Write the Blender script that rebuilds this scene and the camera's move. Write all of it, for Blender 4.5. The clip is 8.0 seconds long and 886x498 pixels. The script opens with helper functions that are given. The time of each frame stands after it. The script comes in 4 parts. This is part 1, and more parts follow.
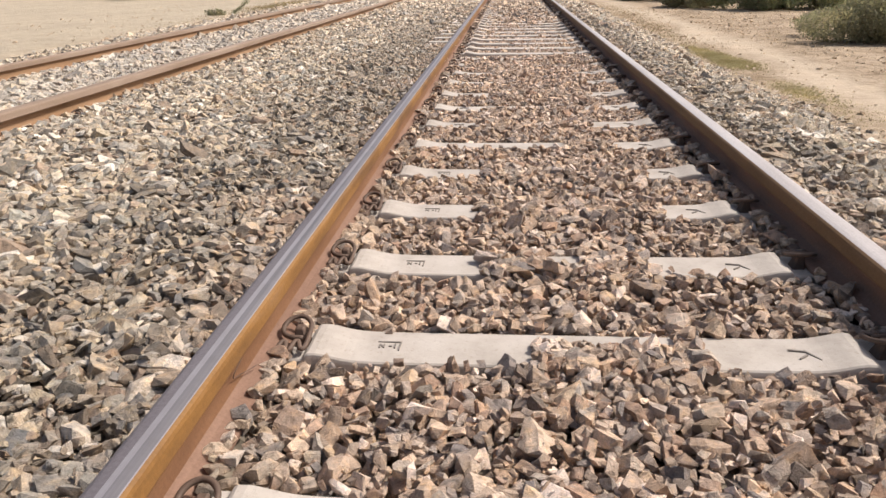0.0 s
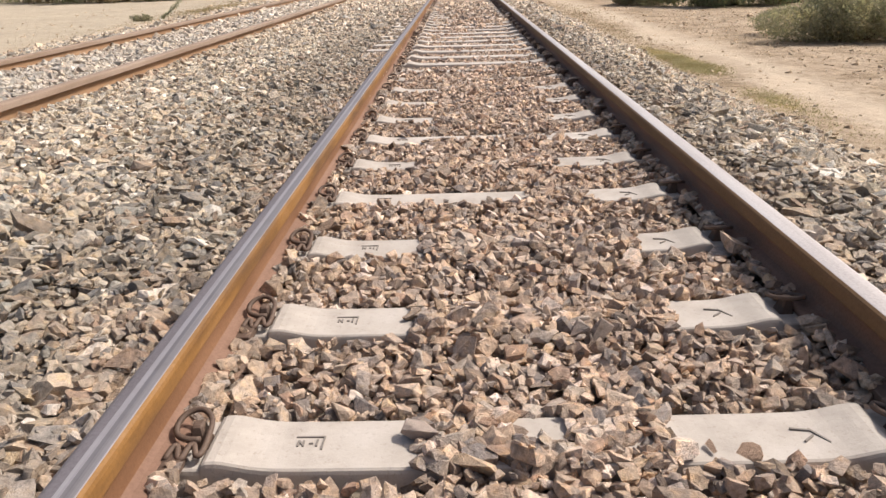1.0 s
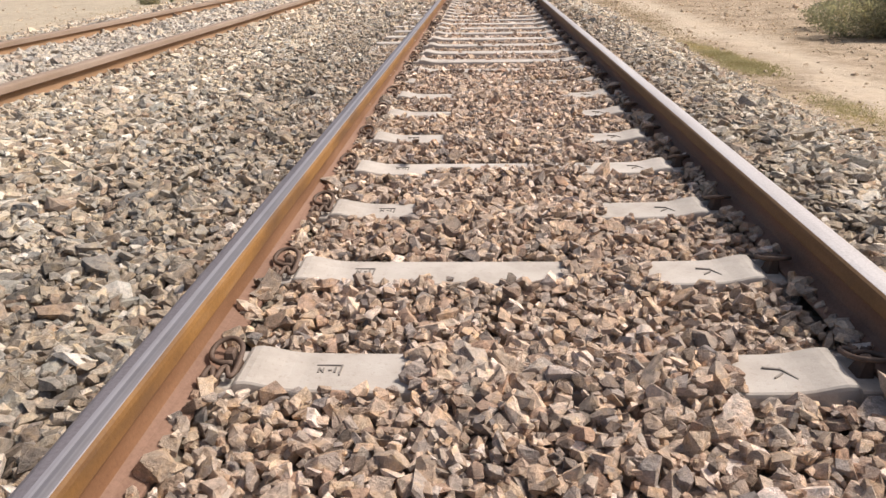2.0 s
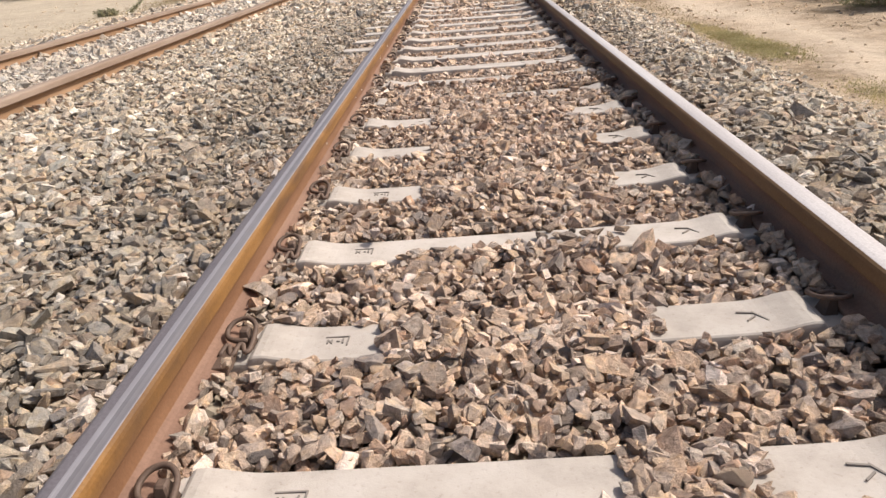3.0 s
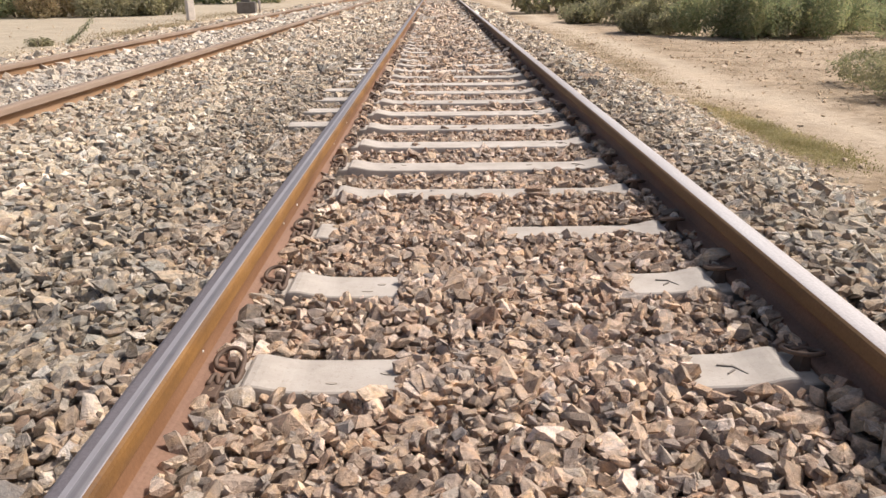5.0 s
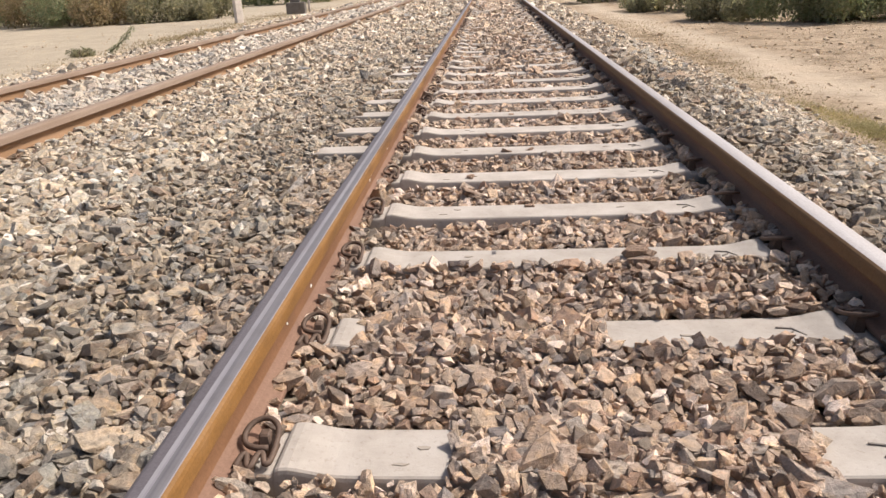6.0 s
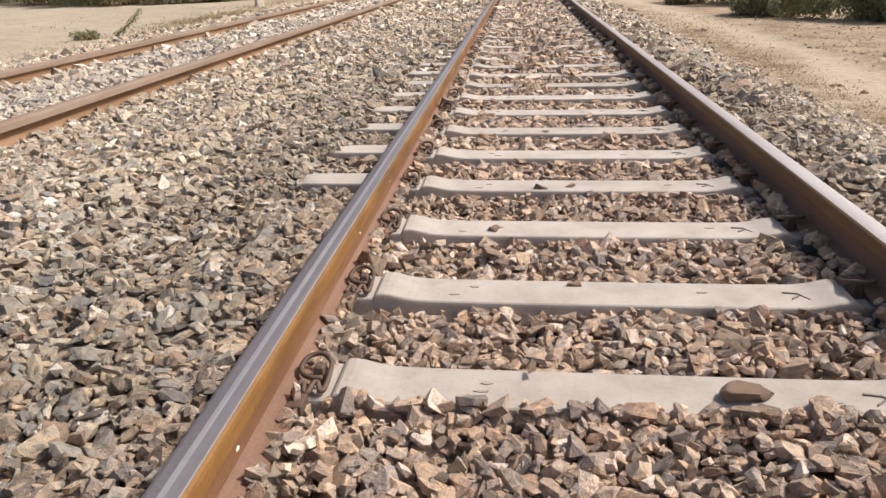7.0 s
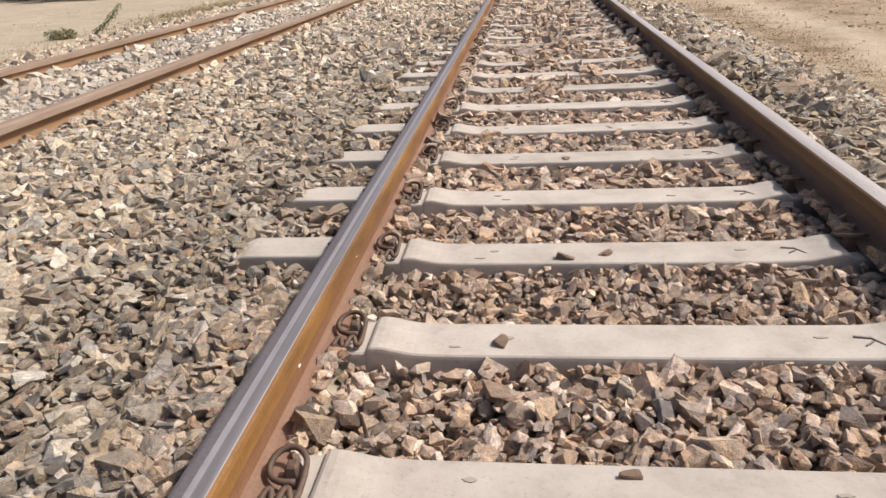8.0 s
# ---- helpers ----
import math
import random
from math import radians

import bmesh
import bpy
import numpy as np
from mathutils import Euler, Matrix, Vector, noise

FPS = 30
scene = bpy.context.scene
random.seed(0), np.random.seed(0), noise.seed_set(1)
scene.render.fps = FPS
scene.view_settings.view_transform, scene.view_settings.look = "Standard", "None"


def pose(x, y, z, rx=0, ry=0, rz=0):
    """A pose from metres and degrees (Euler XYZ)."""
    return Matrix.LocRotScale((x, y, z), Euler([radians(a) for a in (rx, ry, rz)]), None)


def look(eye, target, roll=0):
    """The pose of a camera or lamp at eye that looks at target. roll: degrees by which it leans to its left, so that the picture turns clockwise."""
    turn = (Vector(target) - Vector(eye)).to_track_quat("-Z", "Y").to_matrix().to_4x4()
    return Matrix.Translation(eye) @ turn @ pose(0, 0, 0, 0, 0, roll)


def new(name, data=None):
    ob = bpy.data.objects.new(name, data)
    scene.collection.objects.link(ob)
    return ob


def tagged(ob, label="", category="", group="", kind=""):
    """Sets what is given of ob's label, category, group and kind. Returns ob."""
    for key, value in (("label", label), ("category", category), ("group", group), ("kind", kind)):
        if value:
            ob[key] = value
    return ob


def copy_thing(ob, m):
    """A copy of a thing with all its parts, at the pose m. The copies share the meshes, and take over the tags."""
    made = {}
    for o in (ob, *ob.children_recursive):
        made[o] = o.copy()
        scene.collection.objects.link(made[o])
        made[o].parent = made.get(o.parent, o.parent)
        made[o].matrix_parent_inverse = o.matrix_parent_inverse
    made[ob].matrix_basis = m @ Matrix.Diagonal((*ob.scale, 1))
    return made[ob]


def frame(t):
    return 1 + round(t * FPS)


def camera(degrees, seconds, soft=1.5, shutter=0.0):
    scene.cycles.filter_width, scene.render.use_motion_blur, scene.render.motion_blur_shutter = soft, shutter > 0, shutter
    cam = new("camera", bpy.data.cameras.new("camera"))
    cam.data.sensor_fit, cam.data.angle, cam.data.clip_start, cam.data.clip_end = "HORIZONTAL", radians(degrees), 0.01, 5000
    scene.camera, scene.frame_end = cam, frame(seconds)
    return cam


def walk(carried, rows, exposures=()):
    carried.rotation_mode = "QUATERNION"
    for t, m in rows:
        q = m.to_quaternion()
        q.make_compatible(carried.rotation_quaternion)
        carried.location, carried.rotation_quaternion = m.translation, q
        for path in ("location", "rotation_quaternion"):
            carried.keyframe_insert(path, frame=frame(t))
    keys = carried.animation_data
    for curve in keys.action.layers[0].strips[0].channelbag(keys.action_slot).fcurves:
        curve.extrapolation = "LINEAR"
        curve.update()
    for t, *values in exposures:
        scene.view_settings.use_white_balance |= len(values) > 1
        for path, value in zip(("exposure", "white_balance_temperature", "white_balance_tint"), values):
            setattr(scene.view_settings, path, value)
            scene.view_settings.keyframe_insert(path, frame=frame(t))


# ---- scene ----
cam = camera(62.5, 8.0)
PATH = [
    (0, (-0.204, -0.033, 0.976), (-0.378, 1.825, 0.257), -1.4),
    (0.5, (-0.201, 0.493, 0.961), (-0.36, 2.365, 0.275), 1.5),
    (1, (-0.172, 0.973, 0.993), (-0.227, 2.836, 0.267), -2.0),
    (1.5, (-0.158, 1.451, 0.978), (-0.336, 3.292, 0.216), -1.1),
    (1.7, (-0.152, 1.666, 0.965), (-0.254, 3.521, 0.223), 0.1),
    (2.8, (-0.115, 2.805, 1.012), (-0.316, 4.611, 0.178), -6.5),
    (3, (-0.122, 3.033, 0.991), (-0.224, 4.867, 0.201), -5.1),
    (3.5, (-0.192, 3.491, 1.015), (-0.171, 5.369, 0.327), -1.6),
    (4, (-0.211, 3.947, 1.003), (-0.194, 5.817, 0.295), -0.9),
    (4.2, (-0.219, 4.118, 1.015), (-0.18, 5.984, 0.296), -0.0),
    (5.3, (-0.193, 5.084, 1.007), (-0.213, 6.964, 0.326), -1.5),
    (5.5, (-0.187, 5.258, 1.032), (-0.287, 7.124, 0.318), -0.2),
    (6, (-0.238, 5.824, 1.002), (-0.384, 7.692, 0.303), -3.2),
    (6.5, (-0.264, 6.322, 0.98), (-0.52, 8.177, 0.277), -5.2),
    (7, (-0.268, 6.787, 1.006), (-0.472, 8.638, 0.276), -2.0),
    (7.5, (-0.295, 7.328, 1.015), (-0.364, 9.184, 0.272), -3.2),
    (8, (-0.276, 7.792, 1.025), (-0.516, 9.621, 0.252), -3.8),
]
walk(cam, [(t, look(eye, target, roll)) for t, eye, target, roll in PATH], [(0.0, 0.22), (1.5, 0.27), (4.0, 0.27), (5.5, 0.24), (7.0, 0.14), (8.0, 0.10)])

# ---- light ----
SUN_EL, SUN_AZ = 50.0, 74.0          # elevation; azimuth from +y towards +x
world = bpy.data.worlds.new("world")
scene.world = world
world.use_nodes = True
wn = world.node_tree
sky = wn.nodes.new("ShaderNodeTexSky")
sky.sky_type = "NISHITA"
sky.sun_disc = False
sky.sun_elevation = radians(SUN_EL)
sky.sun_rotation = radians(SUN_AZ)
sky.air_density, sky.dust_density, sky.ozone_density = 1.0, 5.0, 1.0
wn.links.new(sky.outputs[0], wn.nodes["Background"].inputs[0])
wn.nodes["Background"].inputs[1].default_value = 0.115
sun = new("sun", bpy.data.lights.new("sun", "SUN"))
sun.data.energy, sun.data.angle, sun.data.color = 3.95, radians(3.0), (1.0, 0.95, 0.89)
sdir = Vector((math.sin(radians(SUN_AZ)) * math.cos(radians(SUN_EL)), math.cos(radians(SUN_AZ)) * math.cos(radians(SUN_EL)), math.sin(radians(SUN_EL))))
sun.matrix_world = look(sdir * 50, (0, 0, 0))

rng = np.random.default_rng(7)
GAUGE = 0.838                        # half of a broad gauge track
RAIL_TOP = 0.173
PITCH = 0.602                        # sleeper spacing
TRACK2 = -4.338                      # centre of the second track


SHIFT = {0: -0.1, 9: 0.032, 10: 0.044, 12: 0.02}     # sleepers that lie off the even spacing


def sleeper_y(n):
    return 2.33 + PITCH * (n - 2) + SHIFT.get(n, 0.0)


def from_sleeper(y):
    """Distance along the line from the nearest sleeper's middle."""
    n = np.round((y - 2.33) / PITCH) + 2
    off = np.zeros(len(y))
    for k, v in SHIFT.items():
        off = np.where(n == k, v, off)
    return y - 2.33 - PITCH * (n - 2) - off


# ---- materials ----
def material(name):
    m = bpy.data.materials.new(name)
    m.use_nodes = True
    return m, m.node_tree, m.node_tree.nodes["Principled BSDF"]


def link(t, a, b):
    t.links.new(a, b)


def node(t, kind, **inputs):
    n = t.nodes.new(kind)
    for k, v in inputs.items():
        n.inputs[k.replace("_", " ")].default_value = v
    return n


def noise_tex(t, scale, detail=4.0, rough=0.6, coord="Object"):
    c = t.nodes.new("ShaderNodeTexCoord")
    n = node(t, "ShaderNodeTexNoise", Scale=scale, Detail=detail, Roughness=rough)
    link(t, c.outputs[coord], n.inputs["Vector"])
    return n


def ramp(t, src, stops):
    r = t.nodes.new("ShaderNodeValToRGB")
    e = r.color_ramp.elements
    while len(e) < len(stops):
        e.new(0.5)
    for i, (p, c) in enumerate(stops):
        e[i].position, e[i].color = p, (*c, 1) if len(c) == 3 else c
    link(t, src, r.inputs[0])
    return r.outputs[0]


def mix(t, a, b, fac, mode="MIX"):
    m = t.nodes.new("ShaderNodeMix")
    m.data_type, m.blend_type = "RGBA", mode
    for v, i in ((fac, 0), (a, 6), (b, 7)):
        if isinstance(v, (int, float)):
            m.inputs[i].default_value = v
        elif isinstance(v, tuple):
            m.inputs[i].default_value = (*v, 1)
        else:
            link(t, v, m.inputs[i])
    return m.outputs[2]


def maths(t, op, a, b=0.0, clamp=False):
    m = t.nodes.new("ShaderNodeMath")
    m.operation, m.use_clamp = op, clamp
    for v, i in ((a, 0), (b, 1)):
        if isinstance(v, (int, float)):
            m.inputs[i].default_value = v
        else:
            link(t, v, m.inputs[i])
    return m.outputs[0]


def bump(t, b, height, strength=0.3, distance=0.005):
    n = node(t, "ShaderNodeBump", Strength=strength, Distance=distance)
    link(t, height, n.inputs["Height"])
    link(t, n.outputs[0], b.inputs["Normal"])


def stone_material(name, stops):
    """Broken stone: each piece its own tint, with veins and dust on it; rustier between the rails."""
    m, t, b = material(name)
    geo = t.nodes.new("ShaderNodeNewGeometry")
    inf = t.nodes.new("ShaderNodeObjectInfo")
    r = maths(t, "FRACT", maths(t, "ADD", geo.outputs["Random Per Island"], inf.outputs["Random"]))
    base = ramp(t, r, [(p, (c[0] * 1.03, c[1] * 0.965, c[2] * 0.94)) for p, c in stops])
    n1 = noise_tex(t, 45.0, 5.0, 0.65)
    n2 = noise_tex(t, 260.0, 3.0, 0.7)
    n3 = noise_tex(t, 1.3, 3.0, 0.5)
    grain = ramp(t, n1.outputs[0], [(0.32, (0.52, 0.50, 0.47)), (0.48, (0.95, 0.95, 0.95)), (0.58, (1.08, 1.07, 1.05)), (0.7, (1.4, 1.37, 1.32))])
    base = mix(t, base, grain, 0.9, "MULTIPLY")
    n5 = noise_tex(t, 28.0, 4.0, 0.6)
    patch = ramp(t, n5.outputs[0], [(0.36, (0.80, 0.84, 0.86)), (0.48, (1.0, 1.0, 1.0)), (0.56, (1.05, 1.02, 0.97)), (0.66, (1.24, 1.14, 0.94))])
    base = mix(t, base, patch, 0.85, "MULTIPLY")
    fine = ramp(t, n2.outputs[0], [(0.3, (0.66, 0.66, 0.66)), (0.65, (1.2, 1.2, 1.2))])
    base = mix(t, base, fine, 0.6, "MULTIPLY")
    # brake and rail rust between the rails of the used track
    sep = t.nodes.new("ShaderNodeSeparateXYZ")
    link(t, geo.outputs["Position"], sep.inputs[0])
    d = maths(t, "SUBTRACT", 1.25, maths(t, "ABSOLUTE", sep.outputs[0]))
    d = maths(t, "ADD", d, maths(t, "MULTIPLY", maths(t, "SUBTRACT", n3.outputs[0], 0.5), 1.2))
    # less of it further along the line
    onward = maths(t, "MULTIPLY", maths(t, "SUBTRACT", sep.outputs[1], 10.5), 0.12, True)
    rust = maths(t, "MULTIPLY", maths(t, "MULTIPLY", d, 1.6, True), maths(t, "SUBTRACT", 1.0, maths(t, "MULTIPLY", onward, 0.45)))
    # haze put into the colour: stones paler away from the track and further along
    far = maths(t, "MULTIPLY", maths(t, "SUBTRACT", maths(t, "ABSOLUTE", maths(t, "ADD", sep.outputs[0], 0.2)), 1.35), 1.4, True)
    hazed = mix(t, (0.83, 0.845, 0.84), (1.10, 1.14, 1.14), maths(t, "MAXIMUM", far, onward))
    hazed = mix(t, hazed, (1.12, 1.10, 1.09), onward, "MULTIPLY")
    base = mix(t, mix(t, base, hazed, 1.0, "MULTIPLY"), base, rust)
    # pale dust between the rails of the second track
    second = maths(t, "MULTIPLY", maths(t, "SUBTRACT", 0.95, maths(t, "ABSOLUTE", maths(t, "ADD", sep.outputs[0], 4.338))), 4.0, True)
    base = mix(t, base, (0.56, 0.51, 0.46), maths(t, "MULTIPLY", second, 0.30))
    base = mix(t, base, mix(t, base, (1.10, 1.005, 0.975), 1.0, "MULTIPLY"), maths(t, "MULTIPLY", rust, 0.9))
    link(t, base, b.inputs["Base Color"])
    b.inputs["Roughness"].default_value = 0.86
    b.inputs["Specular IOR Level"].default_value = 0.3
    bump(t, b, maths(t, "ADD", n1.outputs[0], maths(t, "MULTIPLY", n2.outputs[0], 0.45)), 1.0, 0.011)
    return m


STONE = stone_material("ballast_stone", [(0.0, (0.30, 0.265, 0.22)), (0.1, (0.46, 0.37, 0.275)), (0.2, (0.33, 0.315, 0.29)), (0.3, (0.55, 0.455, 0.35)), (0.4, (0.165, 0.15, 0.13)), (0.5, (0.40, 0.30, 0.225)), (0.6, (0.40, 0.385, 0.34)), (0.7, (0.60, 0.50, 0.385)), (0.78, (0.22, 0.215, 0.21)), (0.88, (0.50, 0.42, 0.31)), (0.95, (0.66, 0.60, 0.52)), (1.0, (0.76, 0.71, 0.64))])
WHITE_STONE = stone_material("quartz_stone", [(0.0, (0.72, 0.66, 0.58)), (0.5, (0.78, 0.74, 0.70)), (1.0, (0.66, 0.57, 0.47))])
CLOD = stone_material("soil_clods", [(0.0, (0.38, 0.29, 0.20)), (0.4, (0.46, 0.36, 0.26)), (0.8, (0.42, 0.33, 0.24)), (1.0, (0.55, 0.47, 0.37))])
DARK_STONE = stone_material("dark_stone", [(0.0, (0.42, 0.335, 0.265)), (0.5, (0.48, 0.375, 0.29)), (1.0, (0.37, 0.31, 0.255))])


def bed_material():
    m, t, b = material("ballast_fines")
    v = node(t, "ShaderNodeTexVoronoi", Scale=22.0)
    c = t.nodes.new("ShaderNodeTexCoord")
    link(t, c.outputs["Object"], v.inputs["Vector"])
    n = noise_tex(t, 3.0)
    col = ramp(t, v.outputs["Color"], [(0.0, (0.13, 0.11, 0.085)), (0.4, (0.24, 0.20, 0.155)), (0.7, (0.34, 0.285, 0.22)), (1.0, (0.42, 0.37, 0.31))])
    col = mix(t, col, ramp(t, n.outputs[0], [(0.3, (0.8, 0.76, 0.7)), (0.7, (1.1, 1.05, 1.0))]), 0.8, "MULTIPLY")
    link(t, col, b.inputs["Base Color"])
    b.inputs["Roughness"].default_value = 0.95
    bump(t, b, v.outputs["Distance"], 1.0, 0.03)
    return m


def sand_material():
    m, t, b = material("dry_sandy_soil")
    n1, n2, n3 = noise_tex(t, 0.35, 6.0, 0.6), noise_tex(t, 9.0, 6.0, 0.7), noise_tex(t, 60.0, 3.0, 0.7)
    col = ramp(t, n1.outputs[0], [(0.3, (0.31, 0.235, 0.16)), (0.5, (0.385, 0.295, 0.21)), (0.7, (0.45, 0.355, 0.26))])
    col = mix(t, col, ramp(t, n2.outputs[0], [(0.34, (0.6, 0.56, 0.5)), (0.5, (1, 1, 1)), (0.7, (1.18, 1.16, 1.12))]), 0.9, "MULTIPLY")
    col = mix(t, col, ramp(t, n3.outputs[0], [(0.32, (0.7, 0.68, 0.66)), (0.5, (1, 1, 1))]), 0.5, "MULTIPLY")
    n4 = noise_tex(t, 1.7, 5.0, 0.65)
    col = mix(t, col, ramp(t, n4.outputs[0], [(0.36, (0.66, 0.63, 0.57)), (0.5, (1, 1, 1)), (0.66, (1.16, 1.14, 1.11))]), 0.9, "MULTIPLY")
    # trodden path and pale dust beside the line
    geo = t.nodes.new("ShaderNodeNewGeometry")
    sep = t.nodes.new("ShaderNodeSeparateXYZ")
    link(t, geo.outputs["Position"], sep.inputs[0])
    wob = maths(t, "MULTIPLY", maths(t, "SUBTRACT", n1.outputs[0], 0.5), 1.6)
    dist = maths(t, "ABSOLUTE", maths(t, "SUBTRACT", maths(t, "ADD", sep.outputs[0], wob), 3.75))
    path = maths(t, "SUBTRACT", 1.0, maths(t, "MULTIPLY", dist, 1.5), True)
    col = mix(t, col, (0.56, 0.455, 0.345), maths(t, "MULTIPLY", path, 0.7))
    left = maths(t, "MULTIPLY", maths(t, "SUBTRACT", -6.0, sep.outputs[0]), 0.5, True)
    col = mix(t, col, (0.47, 0.405, 0.31), maths(t, "MULTIPLY", left, 0.6))
    link(t, col, b.inputs["Base Color"])
    b.inputs["Roughness"].default_value = 0.95
    b.inputs["Specular IOR Level"].default_value = 0.15
    bump(t, b, maths(t, "ADD", n2.outputs[0], n4.outputs[0]), 0.9, 0.05)
    return m


def concrete_material(name, tint=1.0):
    m, t, b = material(name)
    n1, n2, n3 = noise_tex(t, 6.0, 5.0, 0.6), noise_tex(t, 70.0, 4.0, 0.7), noise_tex(t, 330.0, 2.0)
    inf = t.nodes.new("ShaderNodeObjectInfo")
    col = ramp(t, n1.outputs[0], [(0.3, (0.35 * tint, 0.308 * tint, 0.270 * tint)), (0.5, (0.44 * tint, 0.388 * tint, 0.346 * tint)), (0.72, (0.495 * tint, 0.446 * tint, 0.407 * tint))])
    col = mix(t, col, ramp(t, n2.outputs[0], [(0.28, (0.66, 0.62, 0.57)), (0.42, (1, 1, 1)), (0.75, (1.05, 1.05, 1.04))]), 0.65, "MULTIPLY")
    col = mix(t, col, ramp(t, inf.outputs["Random"], [(0.0, (0.88, 0.87, 0.85)), (1.0, (1.06, 1.05, 1.03))]), 1.0, "MULTIPLY")
    link(t, col, b.inputs["Base Color"])
    b.inputs["Roughness"].default_value = 0.9
    b.inputs["Specular IOR Level"].default_value = 0.25
    h = maths(t, "ADD", n2.outputs[0], maths(t, "MULTIPLY", n3.outputs[0], 0.5))
    bump(t, b, h, 0.25, 0.004)
    return m


def rust_material(name, stops, rough=0.75, metal=0.0, stretch=0.12, lower=None):
    m, t, b = material(name)
    c = t.nodes.new("ShaderNodeTexCoord")
    mp = t.nodes.new("ShaderNodeMapping")
    mp.inputs["Scale"].default_value = (1, stretch, 1)
    link(t, c.outputs["Object"], mp.inputs[0])
    n1 = node(t, "ShaderNodeTexNoise", Scale=9.0, Detail=6.0, Roughness=0.65)
    n2 = node(t, "ShaderNodeTexNoise", Scale=120.0, Detail=4.0, Roughness=0.7)
    link(t, mp.outputs[0], n1.inputs["Vector"])
    link(t, c.outputs["Object"], n2.inputs["Vector"])
    col = ramp(t, n1.outputs[0], stops)
    if lower:
        # older brown rust on the web, orange where the wheels rub the head
        sep = t.nodes.new("ShaderNodeSeparateXYZ")
        link(t, c.outputs["Object"], sep.inputs[0])
        up = maths(t, "ADD", maths(t, "SUBTRACT", sep.outputs[2], 0.086), maths(t, "MULTIPLY", maths(t, "SUBTRACT", n1.outputs[0], 0.5), 0.05))
        col = mix(t, ramp(t, n1.outputs[0], lower), col, maths(t, "MULTIPLY", up, 30.0, True))
    col = mix(t, col, ramp(t, n2.outputs[0], [(0.3, (0.72, 0.69, 0.66)), (0.55, (1, 1, 1)), (0.75, (1.15, 1.12, 1.1))]), 0.7, "MULTIPLY")
    link(t, col, b.inputs["Base Color"])
    b.inputs["Roughness"].default_value = rough
    b.inputs["Metallic"].default_value = metal
    b.inputs["Specular IOR Level"].default_value = 0.3
    bump(t, b, n2.outputs[0], 0.3, 0.002)
    return m


def steel_material(name, gain):
    """Wheel-polished running surface with long streaks."""
    m, t, b = material(name)
    c = t.nodes.new("ShaderNodeTexCoord")
    mp = t.nodes.new("ShaderNodeMapping")
    mp.inputs["Scale"].default_value = (110, 0.7, 110)
    link(t, c.outputs["Object"], mp.inputs[0])
    n1 = node(t, "ShaderNodeTexNoise", Scale=1.0, Detail=4.0, Roughness=0.6)
    link(t, mp.outputs[0], n1.inputs["Vector"])
    n2 = noise_tex(t, 14.0, 5.0, 0.7)
    col = ramp(t, n1.outputs[0], [(0.3, (0.335 * gain, 0.30 * gain, 0.305 * gain)), (0.55, (0.43 * gain, 0.39 * gain, 0.39 * gain)), (0.75, (0.545 * gain, 0.50 * gain, 0.495 * gain))])
    col = mix(t, col, ramp(t, n2.outputs[0], [(0.3, (0.82, 0.8, 0.78)), (0.6, (1, 1, 1))]), 0.6, "MULTIPLY")
    link(t, col, b.inputs["Base Color"])
    b.inputs["Metallic"].default_value = 0.5
    link(t, ramp(t, n1.outputs[0], [(0.2, (0.38, 0.38, 0.38)), (0.8, (0.55, 0.55, 0.55))]), b.inputs["Roughness"])
    return m


def leaf_material(name, stops):
    m, t, b = material(name)
    geo = t.nodes.new("ShaderNodeNewGeometry")
    col = ramp(t, geo.outputs["Random Per Island"], stops)
    n = noise_tex(t, 1.6, 3.0)
    col = mix(t, col, ramp(t, n.outputs[0], [(0.3, (0.75, 0.72, 0.62)), (0.5, (1, 1, 1)), (0.7, (1.25, 1.15, 1.0))]), 0.9, "MULTIPLY")
    link(t, col, b.inputs["Base Color"])
    b.inputs["Roughness"].default_value = 0.7
    b.inputs["Specular IOR Level"].default_value = 0.2
    # light passing through thin leaves
    thin = t.nodes.new("ShaderNodeBsdfTranslucent")
    link(t, mix(t, col, (1.0, 1.05, 0.8), 1.0, "MULTIPLY"), thin.inputs[0])
    both = t.nodes.new("ShaderNodeMixShader")
    both.inputs[0].default_value = 0.5
    link(t, b.outputs[0], both.inputs[1])
    link(t, thin.outputs[0], both.inputs[2])
    link(t, both.outputs[0], [n for n in t.nodes if n.type == "OUTPUT_MATERIAL"][0].inputs[0])
    return m


BED = bed_material()
SAND = sand_material()
CONCRETE = concrete_material("sleeper_concrete")
GREY_CONCRETE = concrete_material("post_concrete", 1.55)
DARK_CONCRETE = concrete_material("block_concrete", 0.42)
STEEL = steel_material("polished_rail_steel", 0.62)
# paler steel for two thin strips, on the crown and the gauge corner
BRIGHT = steel_material("bright_strip_steel", 0.98)
DUSTY_STEEL = rust_material("dusty_rail_steel", [(0.3, (0.36, 0.315, 0.30)), (0.5, (0.46, 0.415, 0.40)), (0.7, (0.56, 0.52, 0.505))], 0.5, 0.25, 0.05)
SHOULDER_STEEL = rust_material("dull_rail_steel", [(0.3, (0.17, 0.145, 0.15)), (0.6, (0.23, 0.20, 0.205))], 0.5, 0.4)
BROWN_RUST = rust_material("brown_web_rust", [(0.25, (0.15, 0.085, 0.058)), (0.5, (0.21, 0.122, 0.085)), (0.75, (0.27, 0.165, 0.115))], 0.8)
